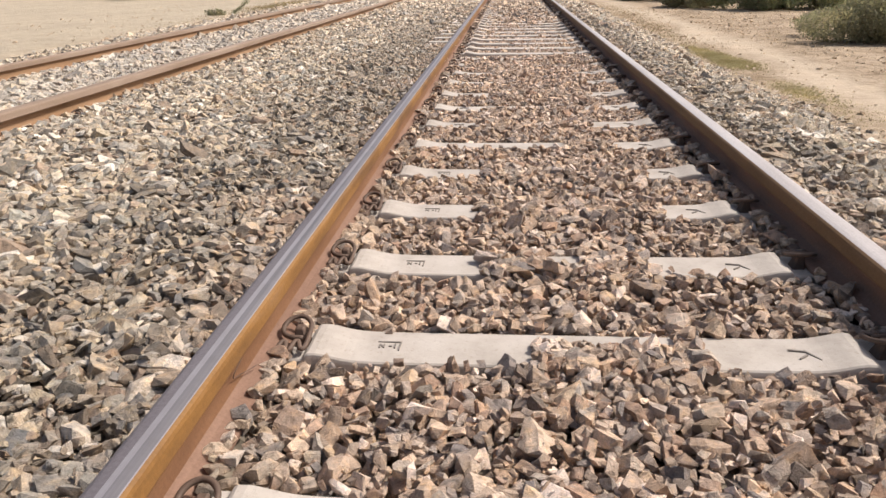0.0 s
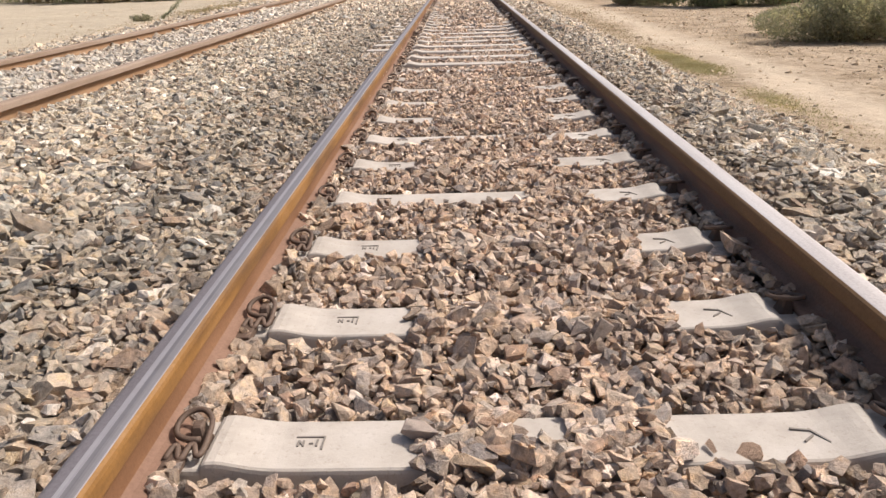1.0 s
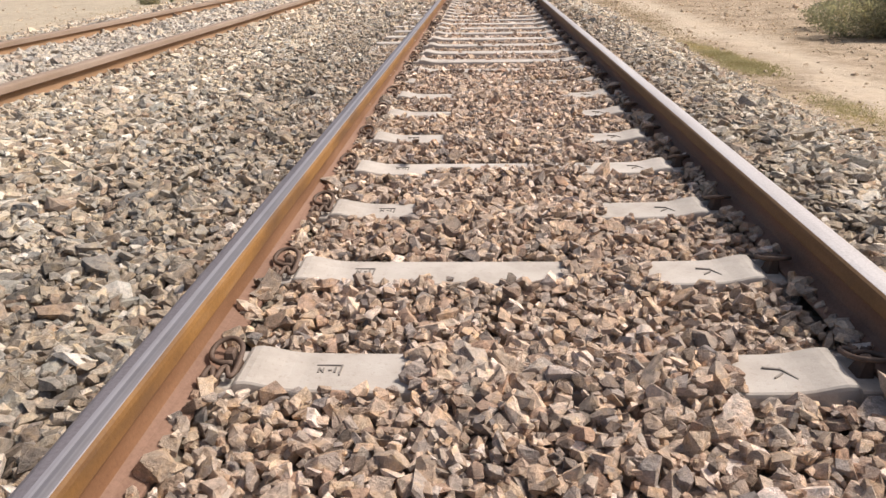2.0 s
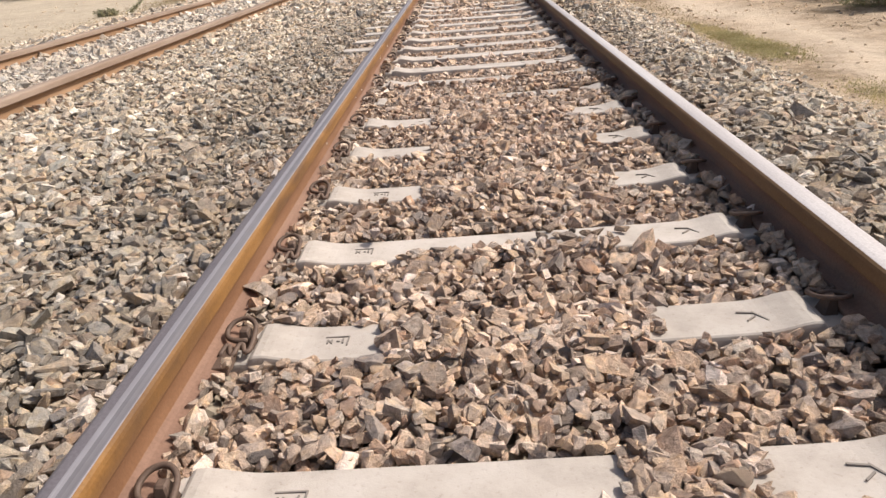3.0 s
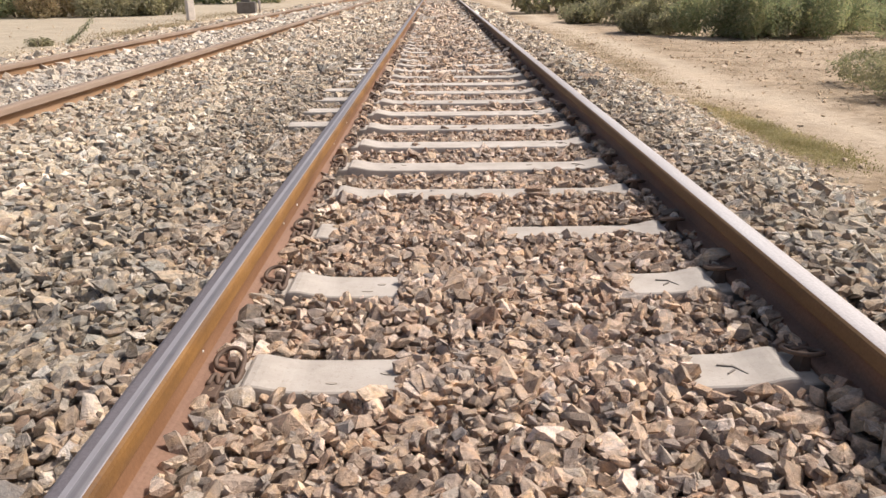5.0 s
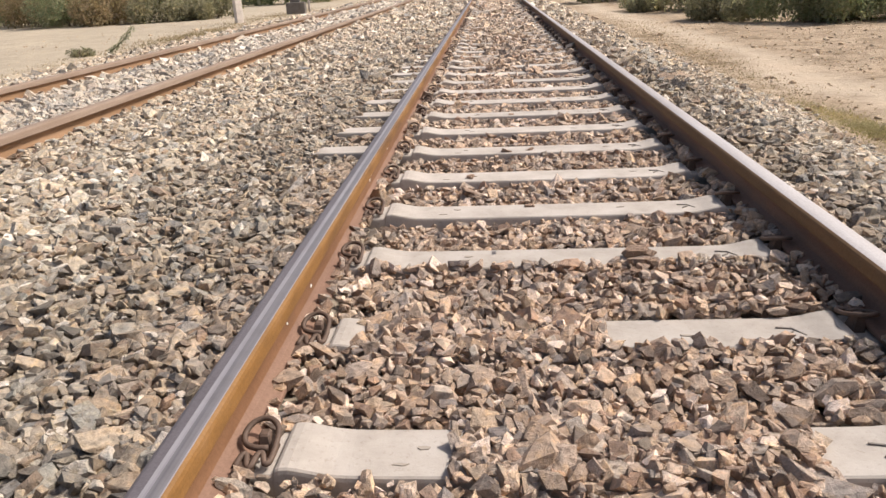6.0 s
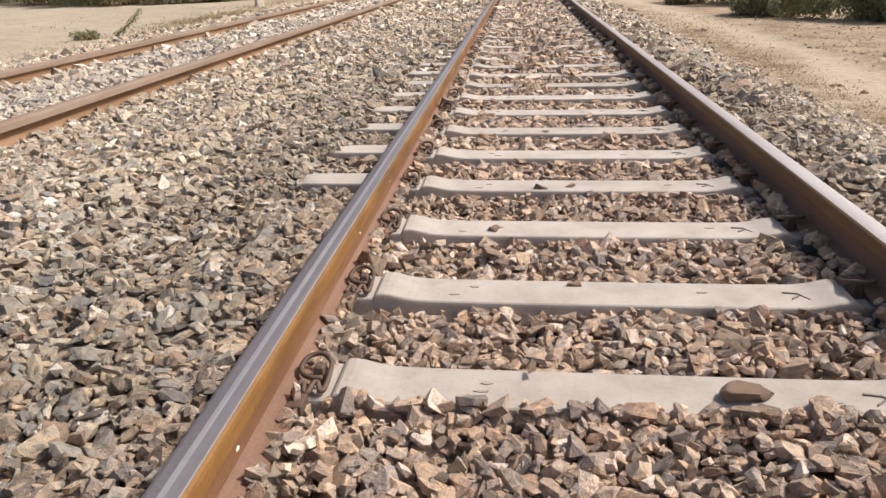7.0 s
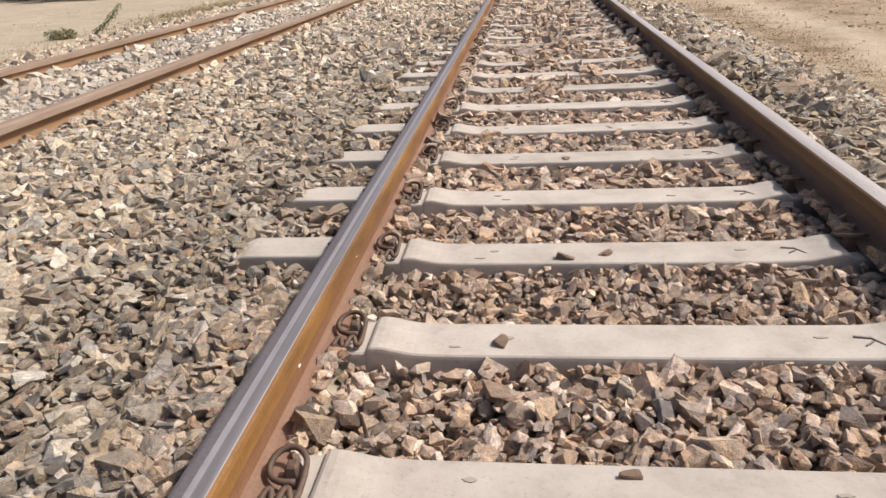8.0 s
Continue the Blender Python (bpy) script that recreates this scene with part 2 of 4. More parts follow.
SIDE_RUST = rust_material("rust_of_the_gauge_side", [(0.3, (0.12, 0.062, 0.028)), (0.44, (0.18, 0.088, 0.028)), (0.56, (0.24, 0.118, 0.034)), (0.70, (0.27, 0.15, 0.07))], 0.6, 0.0, 0.2, lower=[(0.25, (0.13, 0.062, 0.032)), (0.5, (0.185, 0.091, 0.046)), (0.75, (0.24, 0.127, 0.070))])
# same rust as the sunlit left head side, with shade mixed into the colour
SHADED_RUST = rust_material("shaded_head_rust", [(0.25, (0.13, 0.07, 0.03)), (0.5, (0.18, 0.10, 0.045)), (0.75, (0.23, 0.13, 0.065))], 0.65)
OLD_RUST = rust_material("old_rail_rust", [(0.25, (0.20, 0.115, 0.06)), (0.5, (0.28, 0.165, 0.09)), (0.75, (0.36, 0.225, 0.135))], 0.7)
OLD_HEAD = rust_material("dusty_old_rail_head", [(0.25, (0.21, 0.145, 0.10)), (0.5, (0.27, 0.195, 0.145)), (0.75, (0.34, 0.265, 0.205))], 0.7)
CLIP_STEEL = rust_material("clip_steel", [(0.3, (0.075, 0.048, 0.036)), (0.6, (0.13, 0.085, 0.062)), (0.8, (0.19, 0.125, 0.09))], 0.65, 0.0, 1.0)
STAIN, _t, _b = material("old_stain")
_b.inputs["Base Color"].default_value, _b.inputs["Roughness"].default_value = (0.34, 0.29, 0.24, 1), 0.95
# moulded impressions, drawn as slightly raised strokes in a dark colour
MARK_DARK, _t, _b = material("moulded_mark")
_b.inputs["Base Color"].default_value, _b.inputs["Roughness"].default_value = (0.21, 0.18, 0.155, 1), 0.9
PAINT, _t, _b = material("white_paint_spot")
_b.inputs["Base Color"].default_value, _b.inputs["Roughness"].default_value = (0.78, 0.75, 0.70, 1), 0.7
DRY_STEM, _t, _b = material("dry_stem")
_b.inputs["Base Color"].default_value, _b.inputs["Roughness"].default_value = (0.17, 0.125, 0.085, 1), 0.9
LEAF_A = leaf_material("olive_leaves", [(0.0, (0.275, 0.256, 0.183)), (0.35, (0.348, 0.320, 0.226)), (0.6, (0.409, 0.360, 0.268)), (0.8, (0.256, 0.262, 0.171)), (1.0, (0.488, 0.427, 0.323))])
LEAF_B = leaf_material("green_leaves", [(0.0, (0.244, 0.287, 0.183)), (0.4, (0.323, 0.348, 0.220)), (0.7, (0.390, 0.378, 0.256)), (1.0, (0.476, 0.427, 0.305))])
LEAF_C = leaf_material("dry_brown_leaves", [(0.0, (0.268, 0.195, 0.128)), (0.4, (0.354, 0.268, 0.183)), (0.7, (0.293, 0.244, 0.140)), (1.0, (0.464, 0.366, 0.256))])
GRASS = leaf_material("short_grass", [(0.0, (0.29, 0.26, 0.135)), (0.3, (0.37, 0.32, 0.185)), (0.6, (0.46, 0.38, 0.25)), (1.0, (0.54, 0.45, 0.33))])


# ---- mesh helpers ----
def mesh_from(name, verts, faces, mats, face_mats=None, smooth=False):
    me = bpy.data.meshes.new(name)
    me.from_pydata([tuple(v) for v in verts], [], [tuple(int(i) for i in f) for f in faces])
    for m in mats:
        me.materials.append(m)
    if face_mats is not None:
        me.polygons.foreach_set("material_index", np.asarray(face_mats, dtype=np.int32))
    if smooth:
        me.polygons.foreach_set("use_smooth", np.ones(len(me.polygons), dtype=bool))
    me.update()
    return me


def tri_mesh(name, verts, tris, mats):
    """A large triangle mesh straight from arrays."""
    me = bpy.data.meshes.new(name)
    nv, nt = len(verts), len(tris)
    me.vertices.add(nv)
    me.vertices.foreach_set("co", np.ascontiguousarray(verts, dtype=np.float32).ravel())
    me.loops.add(nt * 3)
    me.loops.foreach_set("vertex_index", np.ascontiguousarray(tris, dtype=np.int32).ravel())
    me.polygons.add(nt)
    me.polygons.foreach_set("loop_start", np.arange(0, nt * 3, 3, dtype=np.int32))
    for m in mats:
        me.materials.append(m)
    me.update(calc_edges=True)
    me.shade_flat()
    return me


def part(name, me, parent, label=""):
    ob = new(name, me)
    ob.parent = parent
    return tagged(ob, label)


def empty(name, m, **tags):
    ob = new(name)
    ob.matrix_world = m
    return tagged(ob, **tags)


def tube(points, radius, segs=8, ends=True):
    """Vertices and faces of a round bar along a line of points; radius may be one per point."""
    pts = [Vector(p) for p in points]
    rad = radius if isinstance(radius, (list, tuple)) else [radius] * len(pts)
    verts, faces = [], []
    up = Vector((0, 0, 1))
    side = None
    for i, p in enumerate(pts):
        d = (pts[min(i + 1, len(pts) - 1)] - pts[max(i - 1, 0)]).normalized()
        if side is None:
            side = d.cross(up if abs(d.z) < 0.9 else Vector((1, 0, 0))).normalized()
        else:
            side = (side - d * side.dot(d)).normalized()
        other = d.cross(side)
        for k in range(segs):
            a = 2 * math.pi * k / segs
            verts.append(p + rad[i] * (math.cos(a) * side + math.sin(a) * other))
    for i in range(len(pts) - 1):
        for k in range(segs):
            a, b = i * segs + k, i * segs + (k + 1) % segs
            faces.append((a, b, b + segs, a + segs))
    if ends:
        faces.append(tuple(range(segs - 1, -1, -1)))
        faces.append(tuple(range((len(pts) - 1) * segs, len(pts) * segs)))
    return verts, faces


def smooth_line(points, steps=5):
    """Catmull-Rom through the points."""
    p = [Vector(q) for q in points]
    p = [2 * p[0] - p[1]] + p + [2 * p[-1] - p[-2]]
    out = []
    for i in range(1, len(p) - 2):
        for s in range(steps):
            t = s / steps
            out.append(0.5 * (2 * p[i] + (p[i + 1] - p[i - 1]) * t + (2 * p[i - 1] - 5 * p[i] + 4 * p[i + 1] - p[i + 2]) * t * t + (3 * p[i] - p[i - 1] - 3 * p[i + 1] + p[i + 2]) * t ** 3))
    return out + [p[-2]]


def box(x0, x1, y0, y1, z0, z1, base=0):
    v = [(x, y, z) for z in (z0, z1) for y in (y0, y1) for x in (x0, x1)]
    f = [(0, 2, 3, 1), (4, 5, 7, 6), (0, 1, 5, 4), (2, 6, 7, 3), (0, 4, 6, 2), (1, 3, 7, 5)]
    return v, [tuple(i + base for i in q) for q in f]


def joined(pieces):
    verts, faces = [], []
    for v, f in pieces:
        b = len(verts)
        verts += list(v)
        faces += [tuple(i + b for i in q) for q in f]
    return verts, faces


def bevelled(name, verts, faces, mat, width, segments=1):
    bm = bmesh.new()
    vs = [bm.verts.new(v) for v in verts]
    for f in faces:
        bm.faces.new([vs[i] for i in f])
    bmesh.ops.recalc_face_normals(bm, faces=bm.faces)
    bmesh.ops.bevel(bm, geom=list(bm.edges), offset=width, segments=segments, affect="EDGES", profile=0.5)
    me = bpy.data.meshes.new(name)
    bm.to_mesh(me)
    bm.free()
    me.materials.append(mat)
    return me


# ---- the lie of the land ----
def smoothstep(a, b, x):
    t = np.clip((x - a) / (b - a), 0, 1)
    return t * t * (3 - 2 * t)


def waves(x, y, k, seed):
    """Cheap smooth unevenness from a few sines."""
    r = np.random.default_rng(seed)
    z = 0
    for i in range(7):
        a, f, p = r.uniform(0, 6.28), k * r.uniform(0.6, 1.7), r.uniform(0, 6.28)
        z = z + np.sin((x * np.cos(a) + y * np.sin(a)) * f + p)
    return z / 7


def bed(x, y):
    """Level of the ballast."""
    ax = np.abs(x)
    inside = -0.003 - 0.021 * smoothstep(7.9, 8.6, y) + 0.014 * smoothstep(13.2, 15.5, y)
    out = 0.044 - 0.018 * smoothstep(8.8, 10.2, y)
    z = np.where(ax < 0.82, inside, out)
    # right shoulder runs down to the soil
    z = np.where(x > 1.25, 0.044 - 0.484 * smoothstep(1.25, 2.9, x), z)
    # second track and its shoulder
    z = np.where(x < -2.4, 0.044 - 0.022 * (1 - smoothstep(-3.3, -2.3, x)), z)
    z = np.where(x < -5.9, 0.022 - 0.132 * smoothstep(-5.9, -7.3, x), z)
    return z + 0.012 * waves(x, y, 6.0, 3) + 0.018 * waves(x, y, 1.7, 4)


def soil(x, y):
    """Level of the ground."""
    z = -0.06 + 0 * x
    z = np.where(x > -7.6, -0.06 - 0.5 * smoothstep(-7.6, -6.2, x), z)
    z = np.where(x > 1.6, -0.62 + 0.21 * smoothstep(1.5, 2.5, x), z)
    return z + 0.03 * waves(x, y, 0.9, 5) * smoothstep(2.5, 5.5, np.abs(x + 1.5)) + 0.10 * waves(x, y, 0.12, 6) * smoothstep(12, 40, np.abs(x)) + 0.012 * waves(x, y, 3.5, 9)


def sheet(name, xs, ys, level, mat):
    gx, gy = np.meshgrid(xs, ys)
    gz = level(gx, gy)
    n, m = gx.shape
    verts = np.stack([gx.ravel(), gy.ravel(), gz.ravel()], 1)
    i = np.arange(n * m).reshape(n, m)
    a, b, c, d = i[:-1, :-1].ravel(), i[:-1, 1:].ravel(), i[1:, 1:].ravel(), i[1:, :-1].ravel()
    tris = np.concatenate([np.stack([a, b, c], 1), np.stack([a, c, d], 1)])
    me = tri_mesh(name, verts, tris, [mat])
    me.shade_smooth()
    return new(name, me)


xs = np.concatenate([-np.geomspace(3000, 45, 16), np.linspace(-40, -9, 42), np.linspace(-8.6, 9.4, 91), np.linspace(10, 40, 40), np.geomspace(45, 3000, 16)])
ys = np.concatenate([-np.geomspace(600, 8, 10), np.linspace(-4, 40, 150), np.linspace(41, 90, 60), np.geomspace(95, 4500, 24)])
ground = tagged(sheet("ground", xs, ys, soil, SAND), "dry pale sandy soil beside the railway line", "ground", kind="structure")

BAL_X0, BAL_X1 = -7.25, 2.85
xs = np.linspace(BAL_X0, BAL_X1, 100)
ys = np.concatenate([np.linspace(-4, 45, 220), np.geomspace(46, 900, 60)])


def bed_floor(x, y):
    return bed(x, y) - 0.045 - 0.06 * smoothstep(2.2, 2.8, x) - 0.05 * smoothstep(-6.7, -7.25, x)


ballast_bed = tagged(sheet("ballast_bed", xs, ys, bed_floor, BED), "fine crushed stone bed under the loose ballast", "ballast bed", kind="structure")

# ---- rails ----
def rail_profile(sign, high):
    """Flat-bottom rail section from the foot's underside round the head; x positive towards the gauge side."""
    half = [(0.0, 0.172), (0.010, 0.1718), (0.0238, 0.1698), (0.0265, 0.1690), (0.0335, 0.1635), (0.0362, 0.154), (0.0385, 0.120), (0.036, 0.115), (0.014, 0.105), (0.0098, 0.097), (0.0085, 0.080), (0.0095, 0.055), (0.015, 0.036), (0.03, 0.0275), (0.072, 0.0135), (0.075, 0.010), (0.075, 0.0)]
    pts = [(x, z) for x, z in half] + [(-x * (1.36 if z > 0.11 else 1.0), z) for x, z in reversed(half[1:])]
    return [(sign * x, z * high / 0.172) for x, z in pts], len(half)


def rail(name, x, top, gauge_sign, used, label, group):
    """One rail: head, web and foot, running the length of the line."""
    high = 0.160 if used else 0.172
    pts, nh = rail_profile(gauge_sign, high)
    n = len(pts)
    ys = [-6.0] + [float(v) for v in np.arange(-4, 50, 2.0)] + [float(v) for v in np.geomspace(52, 900, 24)]
    ob = new(name)
    ob.location = (x, 0, top - high)
    tagged(ob, label, "rail", group)
    mats = ([STEEL, SHOULDER_STEEL, SIDE_RUST, BROWN_RUST, BRIGHT, SIDE_RUST] if gauge_sign > 0 else [DUSTY_STEEL, DUSTY_STEEL, SHADED_RUST, BROWN_RUST, DUSTY_STEEL]) if used else [OLD_HEAD, OLD_RUST]
    groups = {"head": ([], []), "web": ([], []), "foot": ([], [])}
    for k in range(n):
        inner = k < nh - 1
        j = k if inner else n - 1 - k
        where = "foot" if k == nh - 1 or j >= 12 else ("head" if j <= 7 else "web")
        if not used:
            m = 0 if k != nh - 1 and j <= 6 else 1
        elif k == nh - 1 or j > 7:
            m = 5 if inner and 7 < j < 12 and gauge_sign > 0 else 3
        elif inner:
            m = 0 if j <= 1 else (4 if j == 2 else 2)
        else:
            m = 4 if j == 0 else (1 if j <= 5 else 3)
        groups[where][0].append(k)
        groups[where][1].append(m)
    for where, (ks, ms) in groups.items():
        verts, faces, mi = [], [], []
        for k, m in zip(ks, ms):
            p, q = pts[k], pts[(k + 1) % n]
            base = len(verts)
            for y in ys:
                verts += [(p[0], y, p[1]), (q[0], y, q[1])]
            for i in range(len(ys) - 1):
                c = base + 2 * i
                faces.append((c, c + 1, c + 3, c + 2) if gauge_sign < 0 else (c, c + 2, c + 3, c + 1))
                mi.append(m)
        me = mesh_from(where, verts, faces, mats, mi, smooth=where == "web")
        bm = bmesh.new()
        bm.from_mesh(me)
        bmesh.ops.remove_doubles(bm, verts=bm.verts, dist=0.00005)
        bm.to_mesh(me)
        bm.free()
        part(where, me, ob, {"head": "polished steel head" if used else "", "web": "", "foot": ""}[where])
    return ob


RAIL_OFF = GAUGE + 0.028
rail("rail", -RAIL_OFF, RAIL_TOP, 1, True, "steel rail with polished top and orange rusty side", "rails of the used track")
rail("rail", RAIL_OFF, RAIL_TOP, -1, True, "steel rail with polished top and brown, shade-darkened rusty side", "rails of the used track")
rail("rail", TRACK2 + RAIL_OFF, 0.175, -1, False, "old steel rail covered in brown rust", "rails of the second track")
rail("rail", TRACK2 - RAIL_OFF, 0.175, 1, False, "old steel rail covered in brown rust", "rails of the second track")

# ---- sleepers ----
def sleeper_mesh():
    st = [(-1.375, 0.0), (-1.35, 0.022), (-1.30, 0.034), (-0.975, 0.034), (-0.968, 0.008), (-0.740, 0.006), (-0.734, 0.018), (-0.725, 0.023), (-0.705, 0.024), (-0.685, 0.021), (-0.66, 0.015), (-0.635, 0.009), (-0.61, 0.005), (-0.58, 0.0025), (-0.5, 0.001), (-0.25, 0.0)]
    st = st + [(0.0, 0.0)] + [(-x, z) for x, z in reversed(st)]
    verts, faces = [], []
    for x, z in st:
        for y, dz in ((-0.124, -0.20), (-0.0925, z - 0.012), (-0.090, z - 0.004), (-0.085, z), (0.085, z), (0.090, z - 0.004), (0.0925, z - 0.012), (0.124, -0.20)):
            verts.append((x, y, dz))
    n = 8
    for i in range(len(st) - 1):
        for k in range(n):
            a, b = i * n + k, i * n + (k + 1) % n
            faces.append((a, a + n, b + n, b))
    faces += [tuple(range(n)), tuple(reversed(range((len(st) - 1) * n, len(st) * n)))]
    bm = bmesh.new()
    vs = [bm.verts.new(v) for v in verts]
    for f in faces:
        bm.faces.new([vs[i] for i in f])
    bmesh.ops.recalc_face_normals(bm, faces=bm.faces)
    me = bpy.data.meshes.new("body")
    bm.to_mesh(me)
    bm.free()
    me.materials.append(CONCRETE)
    return me


def stroke(x0, y0, x1, y1, w=0.004, z0=-0.004, z1=0.0014):
    d = Vector((x1 - x0, y1 - y0)).normalized()
    s = Vector((-d.y, d.x)) * w / 2
    c = [(x0 + s.x, y0 + s.y), (x0 - s.x, y0 - s.y), (x1 - s.x, y1 - s.y), (x1 + s.x, y1 + s.y)]
    v = [(*p, z0) for p in c] + [(*p, z1) for p in c]
    return v, [(3, 2, 1, 0), (4, 5, 6, 7), (0, 1, 5, 4), (1, 2, 6, 5), (2, 3, 7, 6), (3, 0, 4, 7)]


SLEEPER = sleeper_mesh()
mk = [stroke(-0.045, 0.014, 0.0, 0.008), stroke(-0.028, -0.022, 0.002, -0.006), stroke(0.0, 0.012, 0.034, -0.026, 0.005)]
v, f = joined(mk)
MARK_K = mesh_from("mark", [(0.85 * x + 0.586, 1.3 * y, z + 0.0055) for x, y, z in v], f, [MARK_DARK])
mk = [stroke(-0.045, 0.028, 0.045, 0.028, 0.005), stroke(0.045, 0.03, 0.042, -0.026, 0.005), stroke(-0.034, 0.012, -0.034, -0.012, 0.006), stroke(-0.034, 0.012, -0.022, -0.004, 0.005), stroke(-0.018, 0.012, -0.018, -0.012, 0.006), stroke(0.0, 0.0, 0.012, 0.0, 0.005), stroke(0.024, 0.016, 0.024, -0.012, 0.006)]
v, f = joined(mk)
MARK_BOX = mesh_from("mark", [(0.72 * x - 0.52, 0.85 * y, z + 0.003) for x, y, z in v], f, [MARK_DARK])


def stain_mesh(seed, cx, cy, w, h):
    r = np.random.default_rng(seed)
    cx, cy = cx + r.uniform(-0.12, 0.12), cy + r.uniform(-0.02, 0.02)
    pts = [(cx + w * math.cos(a) * r.uniform(0.6, 1.2), cy + h * math.sin(a) * r.uniform(0.6, 1.2)) for a in np.linspace(0, 6.283, 14)[:-1]]
    k = len(pts)
    v = [(x, y, -0.004) for x, y in pts] + [(x, y, 0.003) for x, y in pts]
    return mesh_from("stain", v, [tuple(range(k, 2 * k))] + [(i, (i + 1) % k, k + (i + 1) % k, k + i) for i in range(k)], [STAIN])


STAINS = [[stain_mesh(300 + 7 * i + q, *p) for q, p in enumerate(((-0.46, 0.01, 0.016, 0.008), (-0.44, -0.035, 0.018, 0.005), (0.35, 0.0, 0.018, 0.006)))] for i in range(5)]


def sleeper(cx, n, y, lift, marks, group):
    s = new("sleeper")
    turn = 0.25 * math.sin(n * 12.9898)
    settled = min(max((n - 9) / 3, -0.4), 1)
    s.matrix_world = pose(cx + 0.014 * settled, y, lift + 0.004, 0, 0.4 * max(settled, 0), turn)
    tagged(s, "pale grey concrete railway sleeper bedded in ballast", "sleeper", group)
    part("body", SLEEPER, s)
    if marks:
        part("mark", MARK_K, s, "small moulded dark mark")
        if 8 < n < 30:
            for me in STAINS[n % 5]:
                part("stain", me, s)
        if n <= 8:
            part("mark", MARK_BOX, s, "small moulded dark frame with illegible letters")


for n in range(-3, 75):
    sleeper(0.0, n, sleeper_y(n), 0.0, True, "sleepers of the used track")
for n in range(2, 70):
    sleeper(TRACK2, n, sleeper_y(n) + 0.38, -0.003 if n == 24 else -0.055, False, "sleepers of the second track")

# ---- elastic rail clips ----
def clip_meshes():
    """A bent spring bar: a raised ring behind two crosswise bars, held by a tapered shoulder."""
    line = smooth_line([(-0.026, -0.090, 0.034), (-0.020, -0.060, 0.042), (-0.010, -0.052, 0.042), (-0.002, -0.080, 0.034), (0.008, -0.086, 0.034), (0.016, -0.054, 0.042), (0.026, -0.050, 0.042), (0.036, -0.074, 0.034), (0.046, -0.064, 0.034), (0.049, -0.020, 0.046), (0.047, 0.018, 0.060), (0.030, 0.040, 0.068), (0.008, 0.046, 0.070), (-0.016, 0.034, 0.066), (-0.028, 0.008, 0.056), (-0.020, -0.020, 0.048), (0.006, -0.034, 0.046), (0.034, -0.032, 0.044)], 3)
    v, f = tube(line, 0.0072, 6)
    clip = mesh_from("clip", v, f, [CLIP_STEEL], smooth=True)
    v = [(0.002, -0.028, 0), (0.046, -0.028, 0), (0.046, 0.030, 0), (0.002, 0.030, 0), (0.006, -0.006, 0.060), (0.030, -0.006, 0.060), (0.030, 0.022, 0.060), (0.006, 0.022, 0.060)]
    f = [(3, 2, 1, 0), (4, 5, 6, 7), (0, 1, 5, 4), (1, 2, 6, 5), (2, 3, 7, 6), (3, 0, 4, 7)]
    shoulder = bevelled("shoulder", v, f, CLIP_STEEL, 0.004)
    v, f = box(-0.030, 0.010, -0.150, -0.060, 0.010, 0.036)
    liner = bevelled("liner", v, f, CLIP_STEEL, 0.002)
    return clip, shoulder, liner


CLIP, SHOULDER, LINER = clip_meshes()
clip0 = empty("rail_clip", pose(-RAIL_OFF + 0.077, sleeper_y(0), 0.0), label="rusty bent steel rail clip beside the rail foot", category="rail clip", group="rail clips")
part("clip", CLIP, clip0)
part("shoulder", SHOULDER, clip0, "cast iron shoulder")
part("liner", LINER, clip0, "thin dark liner plate")
for n in range(1, 46):
    copy_thing(clip0, pose(-RAIL_OFF + 0.077, sleeper_y(n), 0.0))
for n in range(0, 46):
    copy_thing(clip0, pose(RAIL_OFF - 0.077, sleeper_y(n), 0.0, 0, 0, 180))
for n in range(10, 34):
    copy_thing(clip0, pose(-RAIL_OFF - 0.077, sleeper_y(n), 0.0, 0, 0, 180))
for n in range(5, 44):
    copy_thing(clip0, pose(TRACK2 + RAIL_OFF + 0.077, sleeper_y(n) + 0.38, -0.018))
for n in range(8, 50):
    copy_thing(clip0, pose(TRACK2 - RAIL_OFF + 0.077, sleeper_y(n) + 0.38, -0.018))

# ---- ballast ----
def stone_shapes(count, cuts, seed, merge=0.16, thick=(0.48, 0.82)):
    """Broken stones: skewed blocks with corners and edges knocked off by flat breaks."""
    r = np.random.default_rng(seed)
    out = []
    for _ in range(count):
        bm = bmesh.new()
        bmesh.ops.create_cube(bm, size=1.6)
        for v in bm.verts:
            v.co += Vector(r.normal(0, 0.18, 3))
        for _c in range(cuts):
            d = Vector(r.normal(size=3)).normalized()
            bmesh.ops.bisect_plane(bm, geom=list(bm.verts) + list(bm.edges) + list(bm.faces), plane_co=d * r.uniform(0.5, 0.82), plane_no=d, clear_outer=True)
        co = [v.co.copy() for v in bm.verts]
        bm.free()
        sq = Vector((r.uniform(1.05, 1.4), r.uniform(0.62, 1.0), r.uniform(*thick)))
        bm = bmesh.new()
        for p in co:
            bm.verts.new((p.x * sq.x, p.y * sq.y, p.z * sq.z))
        bmesh.ops.remove_doubles(bm, verts=bm.verts, dist=merge)
        bmesh.ops.convex_hull(bm, input=bm.verts)
        bmesh.ops.delete(bm, geom=[v for v in bm.verts if not v.link_faces], context="VERTS")
        bmesh.ops.triangulate(bm, faces=bm.faces)
        bmesh.ops.recalc_face_normals(bm, faces=bm.faces)
        bm.verts.index_update()
        out.append((np.array([v.co for v in bm.verts]), np.array([[v.index for v in f.verts] for f in bm.faces])))
        bm.free()
    return out


